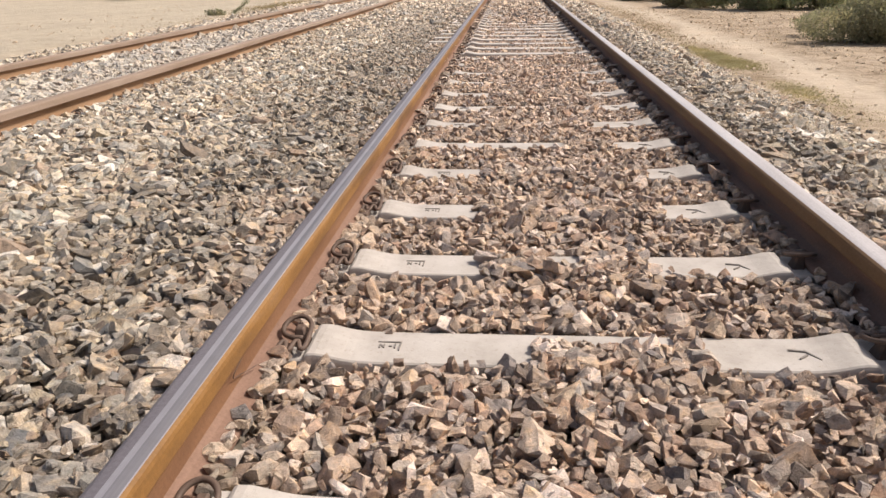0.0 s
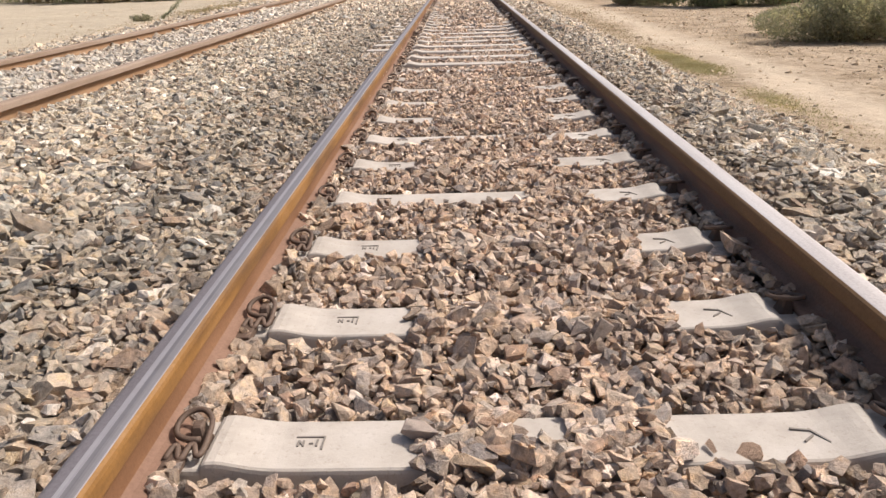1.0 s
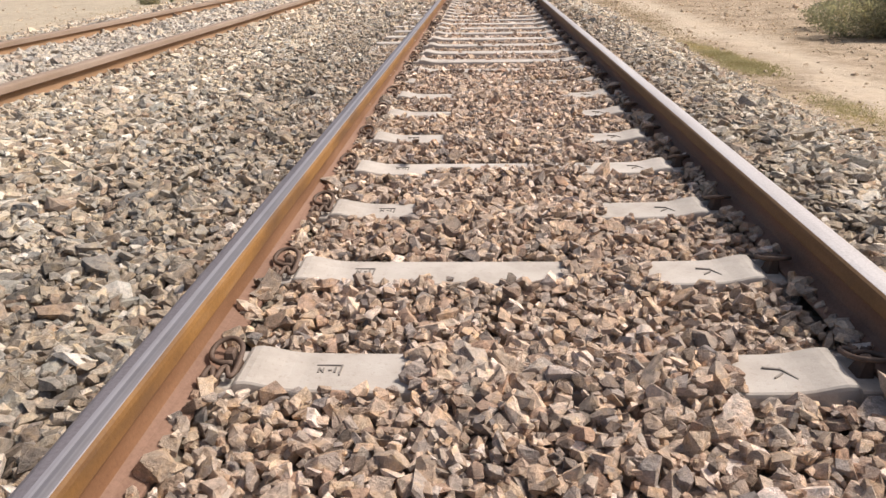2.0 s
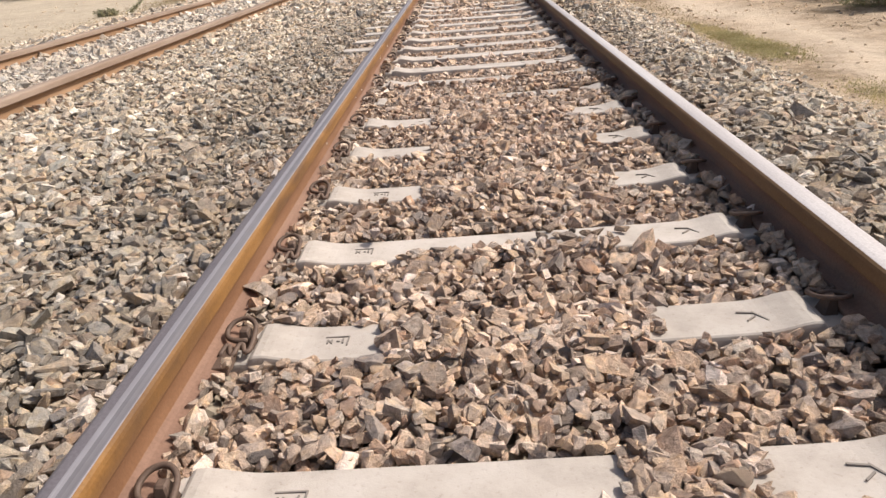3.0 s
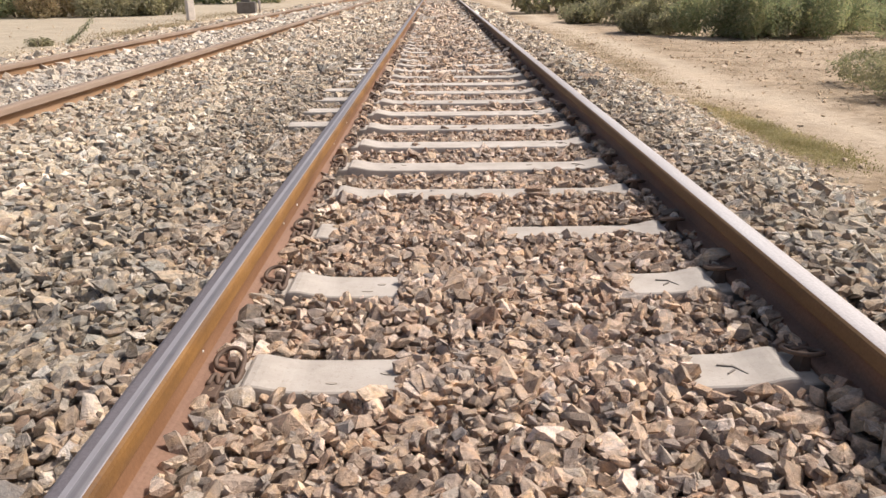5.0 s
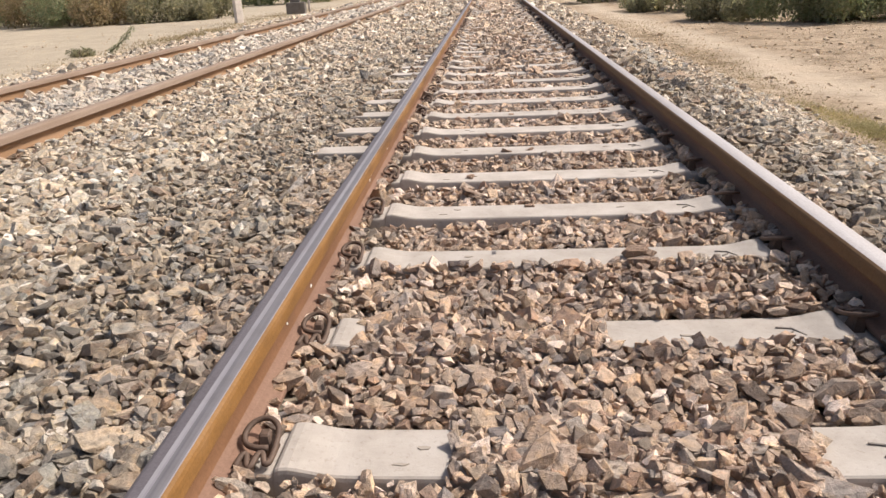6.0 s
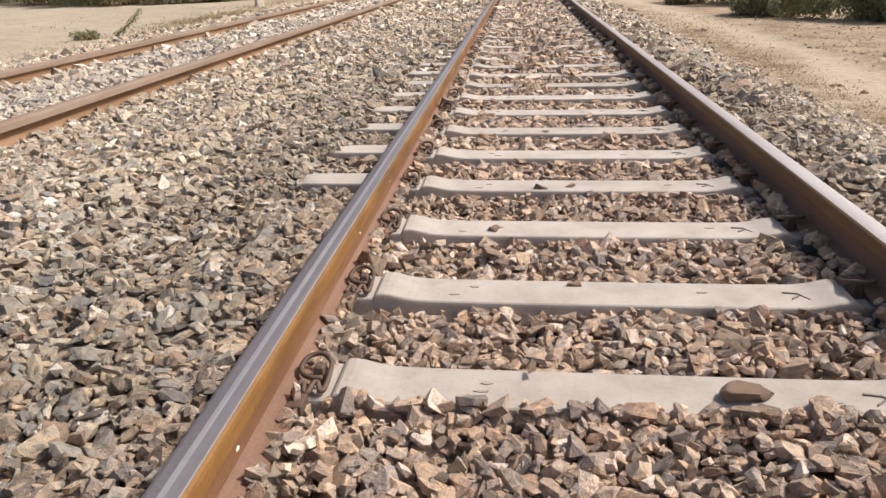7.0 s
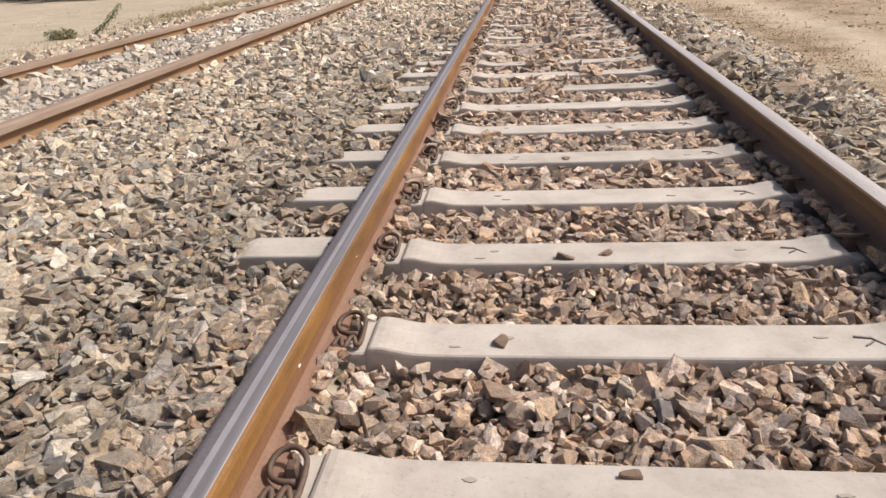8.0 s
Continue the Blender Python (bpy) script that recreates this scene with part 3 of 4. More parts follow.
def turns(n, r, tilt):
    """Random rotation matrices: any heading, limited tilt."""
    a, b, c = r.uniform(0, 2 * np.pi, n), r.normal(0, tilt, n), r.normal(0, tilt, n)
    ca, sa, cb, sb, cc, sc = np.cos(a), np.sin(a), np.cos(b), np.sin(b), np.cos(c), np.sin(c)
    z, o = np.zeros(n), np.ones(n)
    rz = np.stack([np.stack([ca, -sa, z], 1), np.stack([sa, ca, z], 1), np.stack([z, z, o], 1)], 1)
    rx = np.stack([np.stack([o, z, z], 1), np.stack([z, cb, -sb], 1), np.stack([z, sb, cb], 1)], 1)
    ry = np.stack([np.stack([cc, z, sc], 1), np.stack([z, o, z], 1), np.stack([-sc, z, cc], 1)], 1)
    return rz @ rx @ ry


# bare stretches of sleeper: number, from x, to x, from y, to y across its top
BARE = [(0, -0.74, -0.4, -0.1, 0.1), (1, -0.75, -0.14, -0.1, 0.1), (1, -0.14, 0.25, 0.03, 0.1), (1, 0.33, 0.76, -0.1, 0.1),
        (2, -0.75, -0.29, -0.13, 0.1), (2, -0.06, 0.05, 0.0, 0.1), (2, 0.29, 0.77, -0.1, 0.1), (3, -0.75, -0.34, -0.12, 0.1), (3, 0.44, 0.77, -0.1, 0.1),
        (4, -0.75, -0.33, -0.1, 0.1), (4, 0.48, 0.77, -0.1, 0.1), (5, -0.73, 0.12, -0.08, 0.1), (5, 0.40, 0.76, -0.1, 0.1),
        (6, -0.74, -0.41, -0.1, 0.1), (6, 0.34, 0.76, -0.1, 0.1), (7, -0.74, -0.4, -0.1, 0.1), (7, -0.4, 0.36, -0.045, 0.12), (7, 0.34, 0.76, -0.1, 0.1),
        (8, -0.72, -0.36, -0.1, 0.1), (8, 0.45, 0.76, -0.1, 0.1), (9, -0.74, -0.32, -0.1, 0.1), (9, 0.48, 0.76, -0.1, 0.1),
        (10, -0.73, -0.36, -0.1, 0.1), (10, 0.46, 0.78, -0.1, 0.1), (11, -0.73, -0.66, -0.05, 0.1), (11, 0.08, 0.78, -0.08, 0.1), (12, -0.75, 0.76, -0.07, 0.12)]
BARE += [(n, -0.76, 0.78, -0.098, 0.105) for n in range(13, 20)]
BARE += [(20, -0.75, -0.3, -0.1, 0.1), (20, -0.05, 0.76, -0.1, 0.1), (21, -0.74, 0.1, -0.09, 0.1), (21, 0.3, 0.76, -0.1, 0.1), (22, -0.74, -0.3, -0.1, 0.1), (22, 0.0, 0.76, -0.1, 0.1), (23, -0.72, -0.45, -0.1, 0.1), (23, 0.25, 0.76, -0.1, 0.1), (24, -0.74, -0.1, -0.1, 0.1), (24, 0.3, 0.76, -0.1, 0.1)]
BARE += [(n, -0.74, -0.2 - 0.12 * (n % 3), -0.12, 0.11) for n in range(25, 75)] + [(n, 0.1 + 0.1 * (n % 4), 0.75, -0.12, 0.11) for n in range(25, 75)]
BARE += [(n, -1.30 + 0.04 * (n % 3), -0.93, -0.14, 0.11) for n in range(15, 25)]
BARE += [(n, -1.2, -0.93, -0.04, 0.08) for n in (23, 25, 28)]


def bare(x, y, margin):
    hit = (x > -5.0) & (x < -3.9) & (np.abs(y - sleeper_y(24) - 0.31) < 0.16)
    for n, x0, x1, y0, y1 in BARE:
        yy = sleeper_y(n)
        hit |= (x > x0 - margin) & (x < x1 + margin) & (y > yy + y0 - margin * 0.6) & (y < yy + y1 + margin * 0.6)
    return hit


def near_rail(x, margin):
    hit = np.zeros(len(x), bool)
    for c in (-RAIL_OFF, RAIL_OFF, TRACK2 - RAIL_OFF, TRACK2 + RAIL_OFF):
        hit |= np.abs(x - c) < margin
    return hit


def at_clip(x, y):
    """Room left free round the clips of the used track."""
    dy = from_sleeper(y)
    return (dy > -0.10) & (dy < 0.065) & (np.abs(np.abs(x) - RAIL_OFF + 0.085) < 0.045)


def scatter(x0, x1, y0, y1, step, size, shapes, r, layers, tilt=0.4, under=None):
    """Stones on a shaken grid over a stretch of the bed; under: simpler ones for the lowest layer."""
    vs, ts, base = [], [], 0
    for layer, (dz, keep) in enumerate(layers):
        kinds = under if under and layer == 0 else shapes
        gx, gy = np.meshgrid(np.arange(x0, x1, step), np.arange(y0, y1, step))
        x = gx.ravel() + r.uniform(-0.5, 0.5, gx.size) * step * 1.1
        y = gy.ravel() + r.uniform(-0.5, 0.5, gx.size) * step * 1.1
        dy = from_sleeper(y)
        ok = r.random(len(x)) < np.where((np.abs(dy) < 0.13) & (np.abs(x) < 0.8), max(keep, 0.9), keep)
        ok &= ~near_rail(x, 0.056) & ~at_clip(x, y) & ~bare(x, y, 0.012 + 0.35 * max(size - 0.028, 0.0))
        x, y = x[ok], y[ok]
        n = len(x)
        s = size * np.exp(r.normal(0, 0.31, n))
        z = bed(x, y) + dz + r.uniform(-0.012, 0.012, n)
        # stones lie on top of a buried sleeper, never inside it
        on = (np.abs(from_sleeper(y)) < 0.098) & (np.abs(x) < 1.36)
        z = np.where(on, np.maximum(z, 0.012 + 0.036 * (np.abs(x) > 0.93)), z)
        # and on the foot of a rail
        z = np.where(near_rail(x, 0.084), np.maximum(z, 0.032), z)
        R = turns(n, r, tilt)
        kind = r.integers(0, len(kinds), n)
        for k, (sv, st) in enumerate(kinds):
            i = np.nonzero(kind == k)[0]
            if not len(i):
                continue
            p = np.einsum("nij,vj->nvi", R[i], sv) * s[i][:, None, None] + np.stack([x[i], y[i], z[i]], 1)[:, None, :]
            vs.append(p.reshape(-1, 3))
            ts.append((st[None] + (np.arange(len(i)) * len(sv))[:, None, None] + base).reshape(-1, 3))
            base += len(i) * len(sv)
    return np.concatenate(vs), np.concatenate(ts)


def heap(chunks):
    vs, ts, base = [], [], 0
    for v, t in chunks:
        vs.append(v)
        ts.append(t + base)
        base += len(v)
    return np.concatenate(vs), np.concatenate(ts)


FINE = stone_shapes(90, 8, 11, 0.2)
FLAKES = stone_shapes(80, 8, 14, 0.22, (0.38, 0.66))
PLAIN = stone_shapes(60, 5, 12, 0.40, (0.38, 0.66))
ROUGH = stone_shapes(20, 1, 13, 0.4)
two = [(-0.020, 1.0), (0.002, 0.72)]
chunks = [scatter(-0.83, 0.83, 0.8, 10.6, 0.033, 0.0226, FINE, rng, two, 0.5, PLAIN),
          scatter(-1.75, -0.90, 0.8, 10.6, 0.0345, 0.0242, FLAKES, rng, two, 0.4, PLAIN),
          scatter(0.90, 1.4, 0.8, 10.6, 0.0345, 0.0242, FLAKES, rng, two, 0.4, PLAIN),
          scatter(1.4, 2.85, 0.6, 13.5, 0.0425, 0.0258, PLAIN, rng, two, 0.4, ROUGH),
          scatter(-4.3, -1.75, 1.2, 13.5, 0.0435, 0.0262, PLAIN, rng, two, 0.4, ROUGH),
          scatter(-1.75, 1.4, 10.6, 13.5, 0.040, 0.0245, PLAIN, rng, two, 0.4, ROUGH),
          scatter(-7.3, -4.3, 4.5, 13.5, 0.054, 0.030, ROUGH, rng, [(-0.015, 1.0), (0.006, 0.35)]),
          scatter(-2.6, 2.85, 13.5, 24.0, 0.060, 0.033, ROUGH, rng, [(-0.015, 1.0), (0.004, 0.25)]),
          scatter(-7.5, -2.6, 13.5, 24.0, 0.068, 0.037, ROUGH, rng, [(-0.012, 1.0), (0.006, 0.2)]),
          scatter(-7.3, 2.85, -3.9, 0.8, 0.11, 0.058, ROUGH, rng, [(-0.012, 1.0)]),
          scatter(-7.3, -4.3, 0.8, 4.5, 0.10, 0.054, ROUGH, rng, [(-0.012, 1.0)]),
          scatter(-7.5, 2.85, 24.0, 45.0, 0.125, 0.062, ROUGH, rng, [(-0.024, 1.0)])]
# small chips between the stones
chunks += [scatter(-0.8, 0.8, 0.9, 10.4, 0.034, 0.0115, ROUGH, rng, [(0.010, 0.55)], 0.6),
           scatter(-1.75, -0.95, 0.9, 10.4, 0.036, 0.0115, ROUGH, rng, [(0.010, 0.45)], 0.6)]
v, t = heap(chunks)
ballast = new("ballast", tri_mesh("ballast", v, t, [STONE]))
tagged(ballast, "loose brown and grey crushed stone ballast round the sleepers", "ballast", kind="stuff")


def stone_mesh(name, seed, mat):
    sv, st = stone_shapes(1, 12, seed, 0.08)[0]
    return tri_mesh(name, sv, st, [mat])


STONES = [stone_mesh("stone", 100 + i, STONE) for i in range(14)]
WHITES = [stone_mesh("stone", 150 + i, WHITE_STONE) for i in range(5)]
DARKS = [stone_mesh("stone", 170 + i, DARK_STONE) for i in range(5)]


def stone(me, x, y, z, s, squash=0.7, turn=0.0, label=""):
    ob = part("stone", me, ballast, label)
    ob.matrix_world = pose(x, y, z, rng.uniform(-14, 14), rng.uniform(-14, 14), turn) @ Matrix.Diagonal((s, s * 0.85, s * squash, 1))
    return ob


# stones that lie on the bare sleepers, and pale ones among the rest: x, y, height of centre, half length
for i, (x, y, z, s, q) in enumerate([(0.262, 8.345, 0.03, 0.052, 0.75), (0.32, 8.37, 0.02, 0.035, 0.8), (-0.225, 8.43, 0.016, 0.03, 1.0), (-0.362, 9.53, 0.016, 0.036, 0.8), (-0.163, 10.11, 0.014, 0.036, 0.7), (-0.025, 10.14, 0.008, 0.030, 0.5), (0.425, 2.265, 0.008, 0.040, 0.5), (0.345, 2.29, 0.008, 0.026, 0.7), (-0.055, 3.957, 0.02, 0.045, 0.7), (-0.08, 9.0, 0.01, 0.026, 0.7), (0.02, 4.0, 0.016, 0.033, 0.7), (-0.1, 11.33, 0.01, 0.03, 0.8), (0.2, 11.95, 0.012, 0.04, 0.8)]):
    stone(DARKS[i % 5], x, y, z, s, q, 40.0 * i, "dark brown stone lying on a sleeper")
for i, (x, y, z, s) in enumerate([(0.045, 3.48, 0.035, 0.04), (-0.60, 2.71, 0.02, 0.03), (-0.776, 3.376, 0.03, 0.03), (-0.155, 2.95, 0.04, 0.03), (-0.49, 5.42, 0.045, 0.036), (-0.28, 2.34, 0.03, 0.045), (-1.62, 7.39, 0.05, 0.032), (-1.55, 8.62, 0.05, 0.03), (1.13, 7.52, 0.05, 0.05), (1.2, 7.3, 0.05, 0.055), (-1.28, 9.95, 0.06, 0.025), (-1.75, 1.9, 0.05, 0.035)]):
    stone(WHITES[i % 5], x, y, z, s, 0.75, 70.0 * i, "pale quartz stone among the ballast")
# brown stones strewn over the seventh sleeper: x, y, half length
for i, (x, y, s) in enumerate([(-0.078, 5.285, 0.031), (0.008, 5.30, 0.028), (0.091, 5.342, 0.037), (0.147, 5.35, 0.024), (0.178, 5.308, 0.038), (0.203, 5.385, 0.025), (0.243, 5.345, 0.027), (0.286, 5.355, 0.026), (0.320, 5.328, 0.025), (0.367, 5.36, 0.030), (0.115, 5.405, 0.027)]):
    stone(STONES[(5 * i) % 14], x, y, 0.004 + 0.5 * s, s, 0.72, 55.0 * i, "brown stone lying on a sleeper")
k = 0
while k < 259:
    x, y = rng.uniform(-1.7, 1.5), rng.uniform(1.0, 11.5)
    a = np.array([x]), np.array([y])
    if bare(*a, 0.03)[0] or near_rail(a[0], 0.10)[0]:
        continue
    s = rng.uniform(0.022, 0.036)
    on = abs(from_sleeper(a[1])[0]) < 0.11
    stone(STONES[k % 14], x, y, max(float(bed(*a)[0]) + rng.uniform(0.002, 0.014), 0.024 if on else -1.0), s, rng.uniform(0.6, 0.9), rng.uniform(0, 360))
    k += 1

# ---- paint spots and a wire on the rail ----
def blob(name, x, y, z, w, h, mat, parent, label):
    r = np.random.default_rng(int(1000 * y))
    pts = [(0.0015, w * math.cos(a) * r.uniform(0.7, 1.15), h * math.sin(a) * r.uniform(0.7, 1.15)) for a in np.linspace(0, 6.283, 11)[:-1]]
    verts = [(-0.002, p[1], p[2]) for p in pts] + pts
    k = len(pts)
    faces = [tuple(range(k, 2 * k))] + [(i, (i + 1) % k, k + (i + 1) % k, k + i) for i in range(k)]
    ob = part(name, mesh_from(name, verts, faces, [mat]), parent, label)
    ob.location = (x, y, z)
    return ob


LEFT_RAIL = bpy.data.objects["rail"]
for y, z, w, h in ((9.36, 0.075, 0.016, 0.008), (9.31, 0.06, 0.012, 0.006), (8.02, 0.05, 0.014, 0.006), (9.98, 0.07, 0.02, 0.010), (10.6, 0.08, 0.02, 0.010), (7.72, 0.06, 0.006, 0.006), (6.6, 0.06, 0.006, 0.004)):
    blob("paint_spot", 0.0100, y, z, 0.75 * w, 0.75 * h, PAINT, LEFT_RAIL, "splash of white paint")
v, f = tube(smooth_line([(0.0365, 1.52, 0.135), (0.03, 1.46, 0.10), (0.02, 1.42, 0.07), (0.02, 1.47, 0.05), (0.04, 1.53, 0.042)]), 0.0013, 6)
wire = new("wire", mesh_from("wire", v, f, [CLIP_STEEL], smooth=True))
wire.location = LEFT_RAIL.location
tagged(wire, "thin dark bent wire resting against the rail", "wire")

# ---- plants ----
def bush_mesh(seed, rx, ry, h, leaves, leaf, mat, clumps=14):
    """A crown of many small leaves gathered in clumps, wider than high, open at the edge."""
    r = np.random.default_rng(seed)
    cx = r.uniform(-0.72, 0.72, clumps) * rx
    cy = r.uniform(-0.72, 0.72, clumps) * ry
    edge = np.sqrt((cx / rx) ** 2 + (cy / ry) ** 2)
    ch = h * (1.0 - 0.45 * edge ** 2) * r.uniform(0.62, 1.0, clumps)
    cr = np.minimum(rx, ry) * r.uniform(0.32, 0.5, clumps)
    k = r.integers(0, clumps, leaves)
    d = r.normal(size=(leaves, 3))
    d /= np.linalg.norm(d, axis=1)[:, None]
    rad = r.uniform(0.45, 1.0, leaves) ** 0.5 * (1 + 0.22 * np.sin(d[:, 0] * 7 + k) * np.cos(d[:, 1] * 6))
    p = np.stack([cx[k] + d[:, 0] * cr[k] * rad, cy[k] + d[:, 1] * cr[k] * rad, ch[k] * 0.52 + d[:, 2] * ch[k] * 0.5 * rad], 1)
    p[:, 2] = np.abs(p[:, 2]) + 0.01
    a = r.normal(size=(leaves, 3))
    a /= np.linalg.norm(a, axis=1)[:, None]
    b = np.cross(a, r.normal(size=(leaves, 3)))
    b /= np.linalg.norm(b, axis=1)[:, None]
    n = np.cross(a, b)
    s = leaf * np.exp(r.normal(0, 0.3, leaves))[:, None]
    q = np.stack([p - a * s, p + b * s * 0.42 + n * s * 0.12, p + a * s, p - b * s * 0.42 + n * s * 0.12], 1).reshape(-1, 3)
    i = np.arange(leaves)[:, None] * 4
    tris = np.concatenate([i + np.array([[0, 1, 2]]), i + np.array([[0, 2, 3]])])
    return tri_mesh("crown", q, tris, [mat]), list(zip(cx, cy, ch))


def bush(x, y, rx, ry, h, leaves, leaf, mat, seed, label, turn=0.0, low=0.0):
    z = float(soil(np.array([x]), np.array([y]))[0]) - 0.02
    ob = empty("bush", pose(x, y, z - low, 0, 0, turn), label=label, category="bush", group="bushes beside the line")
    crown, tops = bush_mesh(seed, rx, ry, h, leaves, leaf, mat)
    part("crown", crown, ob)
    r = random.Random(seed)
    for cx, cy, ch in tops[:9]:
        line = smooth_line([(cx * 0.15, cy * 0.15, -0.06), (cx * 0.5, cy * 0.5, ch * 0.35), (cx + r.uniform(-0.1, 0.1), cy + r.uniform(-0.1, 0.1), ch * 0.92)], 4)
        v, f = tube(line, [0.022 - 0.016 * i / (len(line) - 1) for i in range(len(line))], 6)
        part("stem", mesh_from("stem", v, f, [DRY_STEM], smooth=True), ob)
    return ob


NEAR = "low dense olive green bush on bare sandy soil"
DRY = "low dry greyish brown bush on sandy soil"
ROW = "thick green and brown scrub bush behind bare soil"
bush(6.35, 13.75, 1.55, 1.15, 1.0, 46000, 0.021, LEAF_A, 1, NEAR, -25)
bush(8.1, 14.5, 1.2, 1.0, 1.05, 16000, 0.022, LEAF_C, 2, DRY)
bush(5.75, 25.6, 0.95, 1.0, 1.1, 22000, 0.031, LEAF_A, 3, ROW)
bush(7.1, 23.6, 1.55, 1.2, 1.55, 28000, 0.034, LEAF_B, 4, ROW)
bush(9.2, 23.6, 1.75, 1.3, 1.7, 26000, 0.034, LEAF_B, 5, ROW)
bush(4.95, 31.5, 0.8, 1.2, 0.9, 5000, 0.05, LEAF_A, 6, NEAR)
bush(7.0, 30.5, 2.0, 1.6, 1.9, 9000, 0.065, LEAF_A, 7, ROW)
bush(10.8, 30.0, 2.2, 1.6, 2.2, 9000, 0.07, LEAF_B, 8, ROW)
bush(12.3, 25.0, 2.0, 1.5, 1.9, 9000, 0.06, LEAF_B, 9, ROW)
bush(16.5, 27.0, 2.0, 1.6, 2.0, 8000, 0.065, LEAF_A, 10, ROW)
bush(12.2, 17.0, 1.5, 1.2, 1.1, 8000, 0.04, LEAF_C, 11, DRY)
# scrub beyond the second track
for i, (x, y, rx, h, mat) in enumerate([(-10.9, 34.6, 1.2, 1.2, LEAF_A), (-12.6, 34.2, 1.5, 1.6, LEAF_A), (-14.6, 33.9, 1.5, 1.7, LEAF_C), (-16.4, 34.6, 1.6, 2.0, LEAF_B), (-18.6, 35.6, 1.8, 2.1, LEAF_C), (-21.0, 37.5, 2.0, 2.2, LEAF_B), (-24.0, 40.0, 2.3, 2.3, LEAF_A), (-13.4, 36.6, 2.0, 2.3, LEAF_B), (-17.0, 38.0, 2.4, 2.6, LEAF_A)]):
    bush(x, y, rx, rx * 0.85, h, 10000, 0.046, mat, 20 + i, DRY if mat == LEAF_C else ROW, 30 * i)
far_a, _ = bush_mesh(60, 3.4, 2.4, 2.6, 3000, 0.175, LEAF_A, 18)
far_b, _ = bush_mesh(61, 3.6, 2.6, 3.0, 3000, 0.175, LEAF_B, 18)
spots = [(-12.5, 52), (-17, 55), (-23, 56), (-29, 52), (-35, 60), (-11.5, 68), (-18, 72), (-26, 76), (-34, 80), (-13, 92), (-22, 100), (6.8, 40), (11, 42), (16, 40), (22, 38), (28, 40), (8.5, 52), (14, 54), (21, 56), (30, 58), (8, 68), (15, 72), (24, 78), (35, 80), (9, 92), (18, 100), (28, 110)]
for i, (x, y) in enumerate(spots):
    z = float(soil(np.array([float(x)]), np.array([float(y)]))[0])
    ob = empty("bush", pose(x, y, z - 0.03, 0, 0, 47 * i), label="distant thick green scrub bush", category="bush", group="distant scrub")
    part("crown", far_a if i % 2 else far_b, ob)
    v, f = tube([(0, 0, -0.1), (0.1, 0.05, 0.9), (0.2, -0.1, 1.8)], [0.06, 0.045, 0.02], 6)
    part("stem", mesh_from("stem", v, f, [DRY_STEM], smooth=True), ob)

# small weed and a leaning leafy twig at the edge of the second track's ballast
bush(-7.85, 19.5, 0.30, 0.22, 0.24, 700, 0.024, LEAF_A, 40, "small green weed at the edge of the ballast")
tw = empty("twig", pose(-7.62, 19.9, -0.07), label="thin leafy twig leaning up from the ballast edge", category="twig")
line = smooth_line([(0.0, 0.0, 0.0), (0.18, 0.0, 0.10), (0.36, 0.02, 0.24), (0.60, 0.02, 0.46)], 5)
v, f = tube(line, [0.010 - 0.007 * i / (len(line) - 1) for i in range(len(line))], 6)
part("stem", mesh_from("stem", v, f, [DRY_STEM], smooth=True), tw)
r = np.random.default_rng(44)
k = r.integers(2, len(line), 420)
p = np.array([line[i] for i in k]) + r.normal(0, 0.028, (420, 3))
a = r.normal(size=(420, 3))
a /= np.linalg.norm(a, axis=1)[:, None]
b = np.cross(a, r.normal(size=(420, 3)))
b /= np.linalg.norm(b, axis=1)[:, None]
q = np.stack([p - a * 0.02, p + b * 0.009, p + a * 0.02, p - b * 0.009], 1).reshape(-1, 3)
i = np.arange(420)[:, None] * 4
part("leaves", tri_mesh("leaves", q, np.concatenate([i + np.array([[0, 1, 2]]), i + np.array([[0, 2, 3]])]), [LEAF_B]), tw)


def grass_patch(name, stretches, seed, label, mat):
    """Thin upright blades; stretches: x, y, spread x, spread y, blades, height."""
    r = np.random.default_rng(seed)
    vs = []
    for x, y, sx, sy, n, h in stretches:
        gx, gy = x + r.normal(0, sx, n), y + r.normal(0, sy, n)
        gz = np.maximum(soil(gx, gy), bed(gx, gy) - 0.04 - 5 * (gx > 2.8)) - 0.01
        hh = h * r.uniform(0.5, 1.3, n)
        a = r.uniform(0, 6.283, n)
        w = 0.006 + 0.006 * r.random(n)
        lean = r.normal(0, 0.5, (n, 2)) * hh[:, None]
        vs.append(np.stack([np.stack([gx - np.cos(a) * w, gy - np.sin(a) * w, gz], 1), np.stack([gx + np.cos(a) * w, gy + np.sin(a) * w, gz], 1), np.stack([gx + lean[:, 0], gy + lean[:, 1], gz + hh], 1)], 1).reshape(-1, 3))
    v = np.concatenate(vs)
    ob = new(name, tri_mesh(name, v, np.arange(len(v)).reshape(-1, 3), [mat]))
    return tagged(ob, label, "grass", kind="stuff")


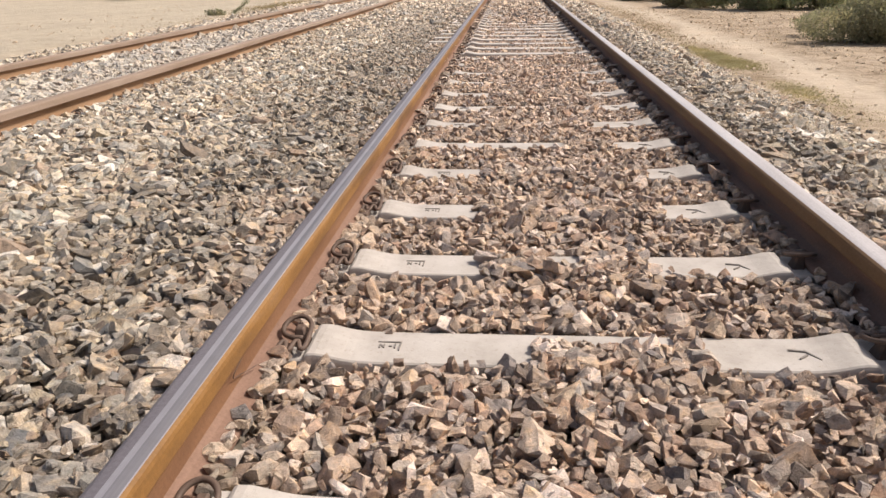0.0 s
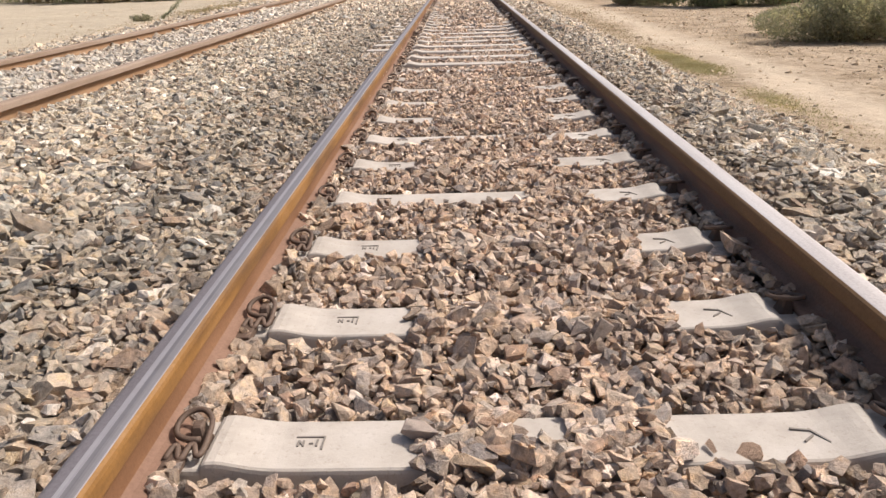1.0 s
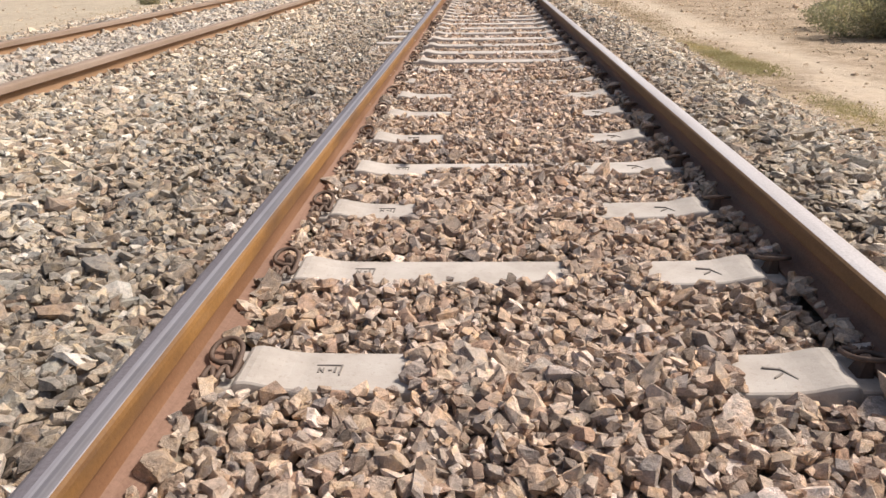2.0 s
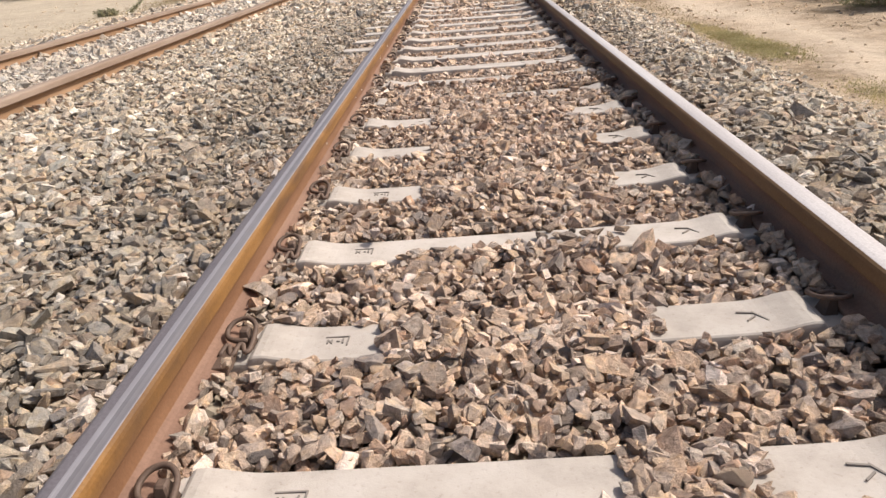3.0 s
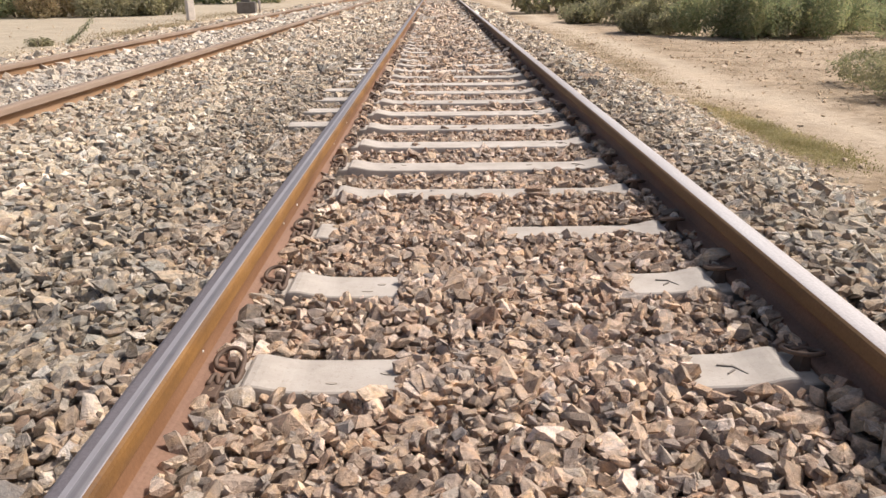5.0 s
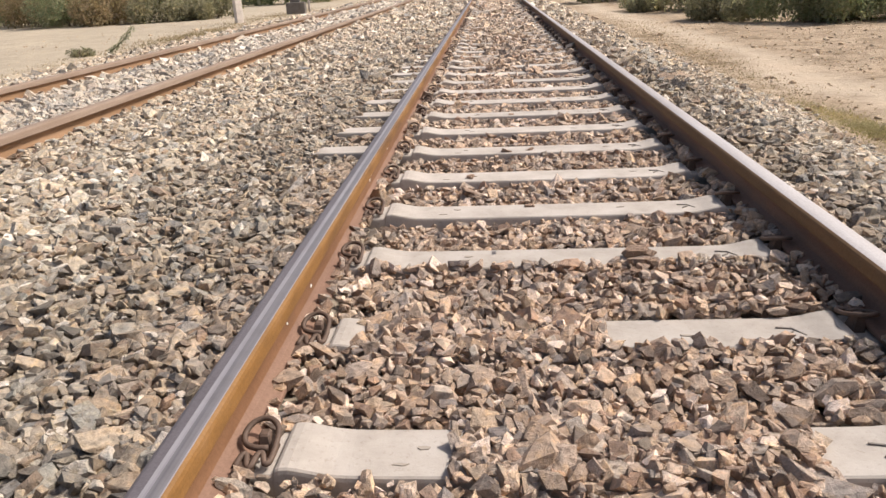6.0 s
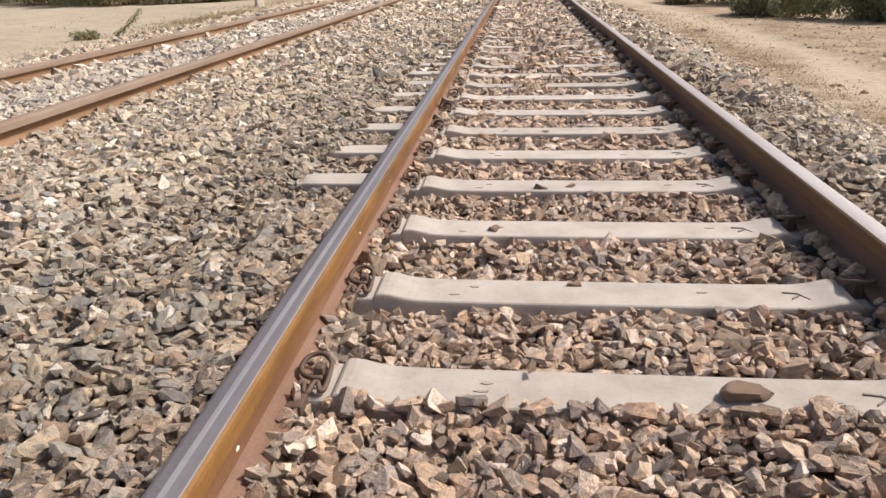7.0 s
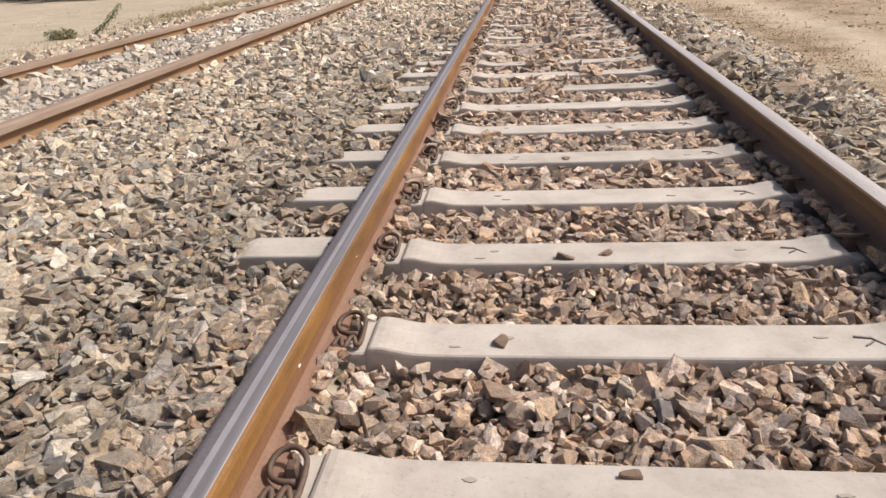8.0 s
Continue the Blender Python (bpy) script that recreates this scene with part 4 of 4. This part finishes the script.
grass_patch("grass", [(3.03, 11.0, 0.13, 0.30, 7000, 0.026), (2.98, 11.9, 0.10, 0.40, 8000, 0.024), (2.93, 12.9, 0.10, 0.5, 3500, 0.020), (3.06, 8.6, 0.12, 0.34, 4200, 0.020), (3.05, 7.6, 0.16, 0.5, 1500, 0.02)], 51, "short yellow green grass along the foot of the ballast", GRASS)
grass_patch("dry_grass", [(3.0, 15.5, 0.22, 1.6, 2600, 0.022), (3.15, 19.5, 0.25, 2.4, 2200, 0.025), (3.3, 25.0, 0.4, 3.0, 2000, 0.03), (-7.7, 25.0, 0.4, 1.8, 4200, 0.05), (-7.6, 19.0, 0.3, 2.0, 900, 0.03), (-8.2, 34.0, 0.5, 3.0, 2200, 0.05)], 52, "sparse dry grass beside the ballast", LEAF_C)

# ---- post and signal box beyond the second track ----
post = empty("concrete_post", pose(-8.15, 29.6, -0.2, 0, 0, 40), label="square white painted concrete post standing in sandy soil", category="post")
v, f = box(-0.11, 0.11, -0.11, 0.11, 0.0, 2.4)
part("shaft", bevelled("shaft", v, f, GREY_CONCRETE, 0.012), post)
v, f = box(-0.125, 0.125, -0.125, 0.125, 2.4, 2.46)
part("cap", bevelled("cap", v, f, GREY_CONCRETE, 0.01), post)
gear = empty("trackside_box", pose(-7.75, 35.4, -0.12, 0, 0, 8), label="dark grey concrete block carrying a signal box", category="trackside box")
v, f = box(-0.36, 0.36, -0.3, 0.3, 0.0, 0.48)
part("block", bevelled("block", v, f, DARK_CONCRETE, 0.02), gear)
v, f = box(-0.2, 0.16, -0.16, 0.16, 0.48, 1.0)
part("cabinet", bevelled("cabinet", v, f, DARK_CONCRETE, 0.015), gear, "dark metal cabinet")
v, f = tube([(0.5, 0, 0), (0.5, 0, 0.75)], 0.045, 8)
part("pole", mesh_from("pole", v, f, [GREY_CONCRETE], smooth=True), gear, "short white pole")
v, f = box(0.36, 0.9, -0.05, 0.05, 0.72, 0.80)
part("arm", bevelled("arm", v, f, GREY_CONCRETE, 0.01), gear, "pale flat arm")
for x, y, h in ((-9.0, 62.0, 2.2), (-9.2, 95.0, 2.2)):
    p2 = empty("concrete_post", pose(x, y, -0.2, 0, 0, 40), label="distant pale concrete post beside the line", category="post")
    v, f = box(-0.12, 0.12, -0.12, 0.12, 0.0, h)
    part("shaft", bevelled("shaft", v, f, GREY_CONCRETE, 0.012), p2)

# stones and clods strewn over the soil
r = np.random.default_rng(77)
n = 7200
x = np.concatenate([r.uniform(2.8, 11.0, 6000), r.uniform(-12, -7.2, 1200)])
y = np.concatenate([r.uniform(6.0, 26.0, 6000), r.uniform(12.0, 34.0, 1200)])
keep = (np.abs(x - 3.75) > 0.45) | (r.random(n) < 0.2)
keep &= ~((x < 0) & (r.random(n) < 0.6 * np.clip((-7.2 - x) / 1.5, 0, 1)))
x, y = x[keep], y[keep]
sz = 0.012 * np.exp(r.normal(0, 0.5, len(x)))
z = soil(x, y) + sz * 0.05
R = turns(len(x), r, 0.4)
kind = r.integers(0, len(ROUGH), len(x))
chunks = []
for k, (sv, st) in enumerate(ROUGH):
    i = np.nonzero(kind == k)[0]
    p = np.einsum("nij,vj->nvi", R[i], sv) * sz[i][:, None, None] + np.stack([x[i], y[i], z[i]], 1)[:, None, :]
    chunks.append((p.reshape(-1, 3), (st[None] + (np.arange(len(i)) * len(sv))[:, None, None]).reshape(-1, 3)))
v, t = heap(chunks)
tagged(new("pebbles", tri_mesh("pebbles", v, t, [CLOD])), "small stones and clods strewn over the sandy soil", "pebbles", kind="stuff")
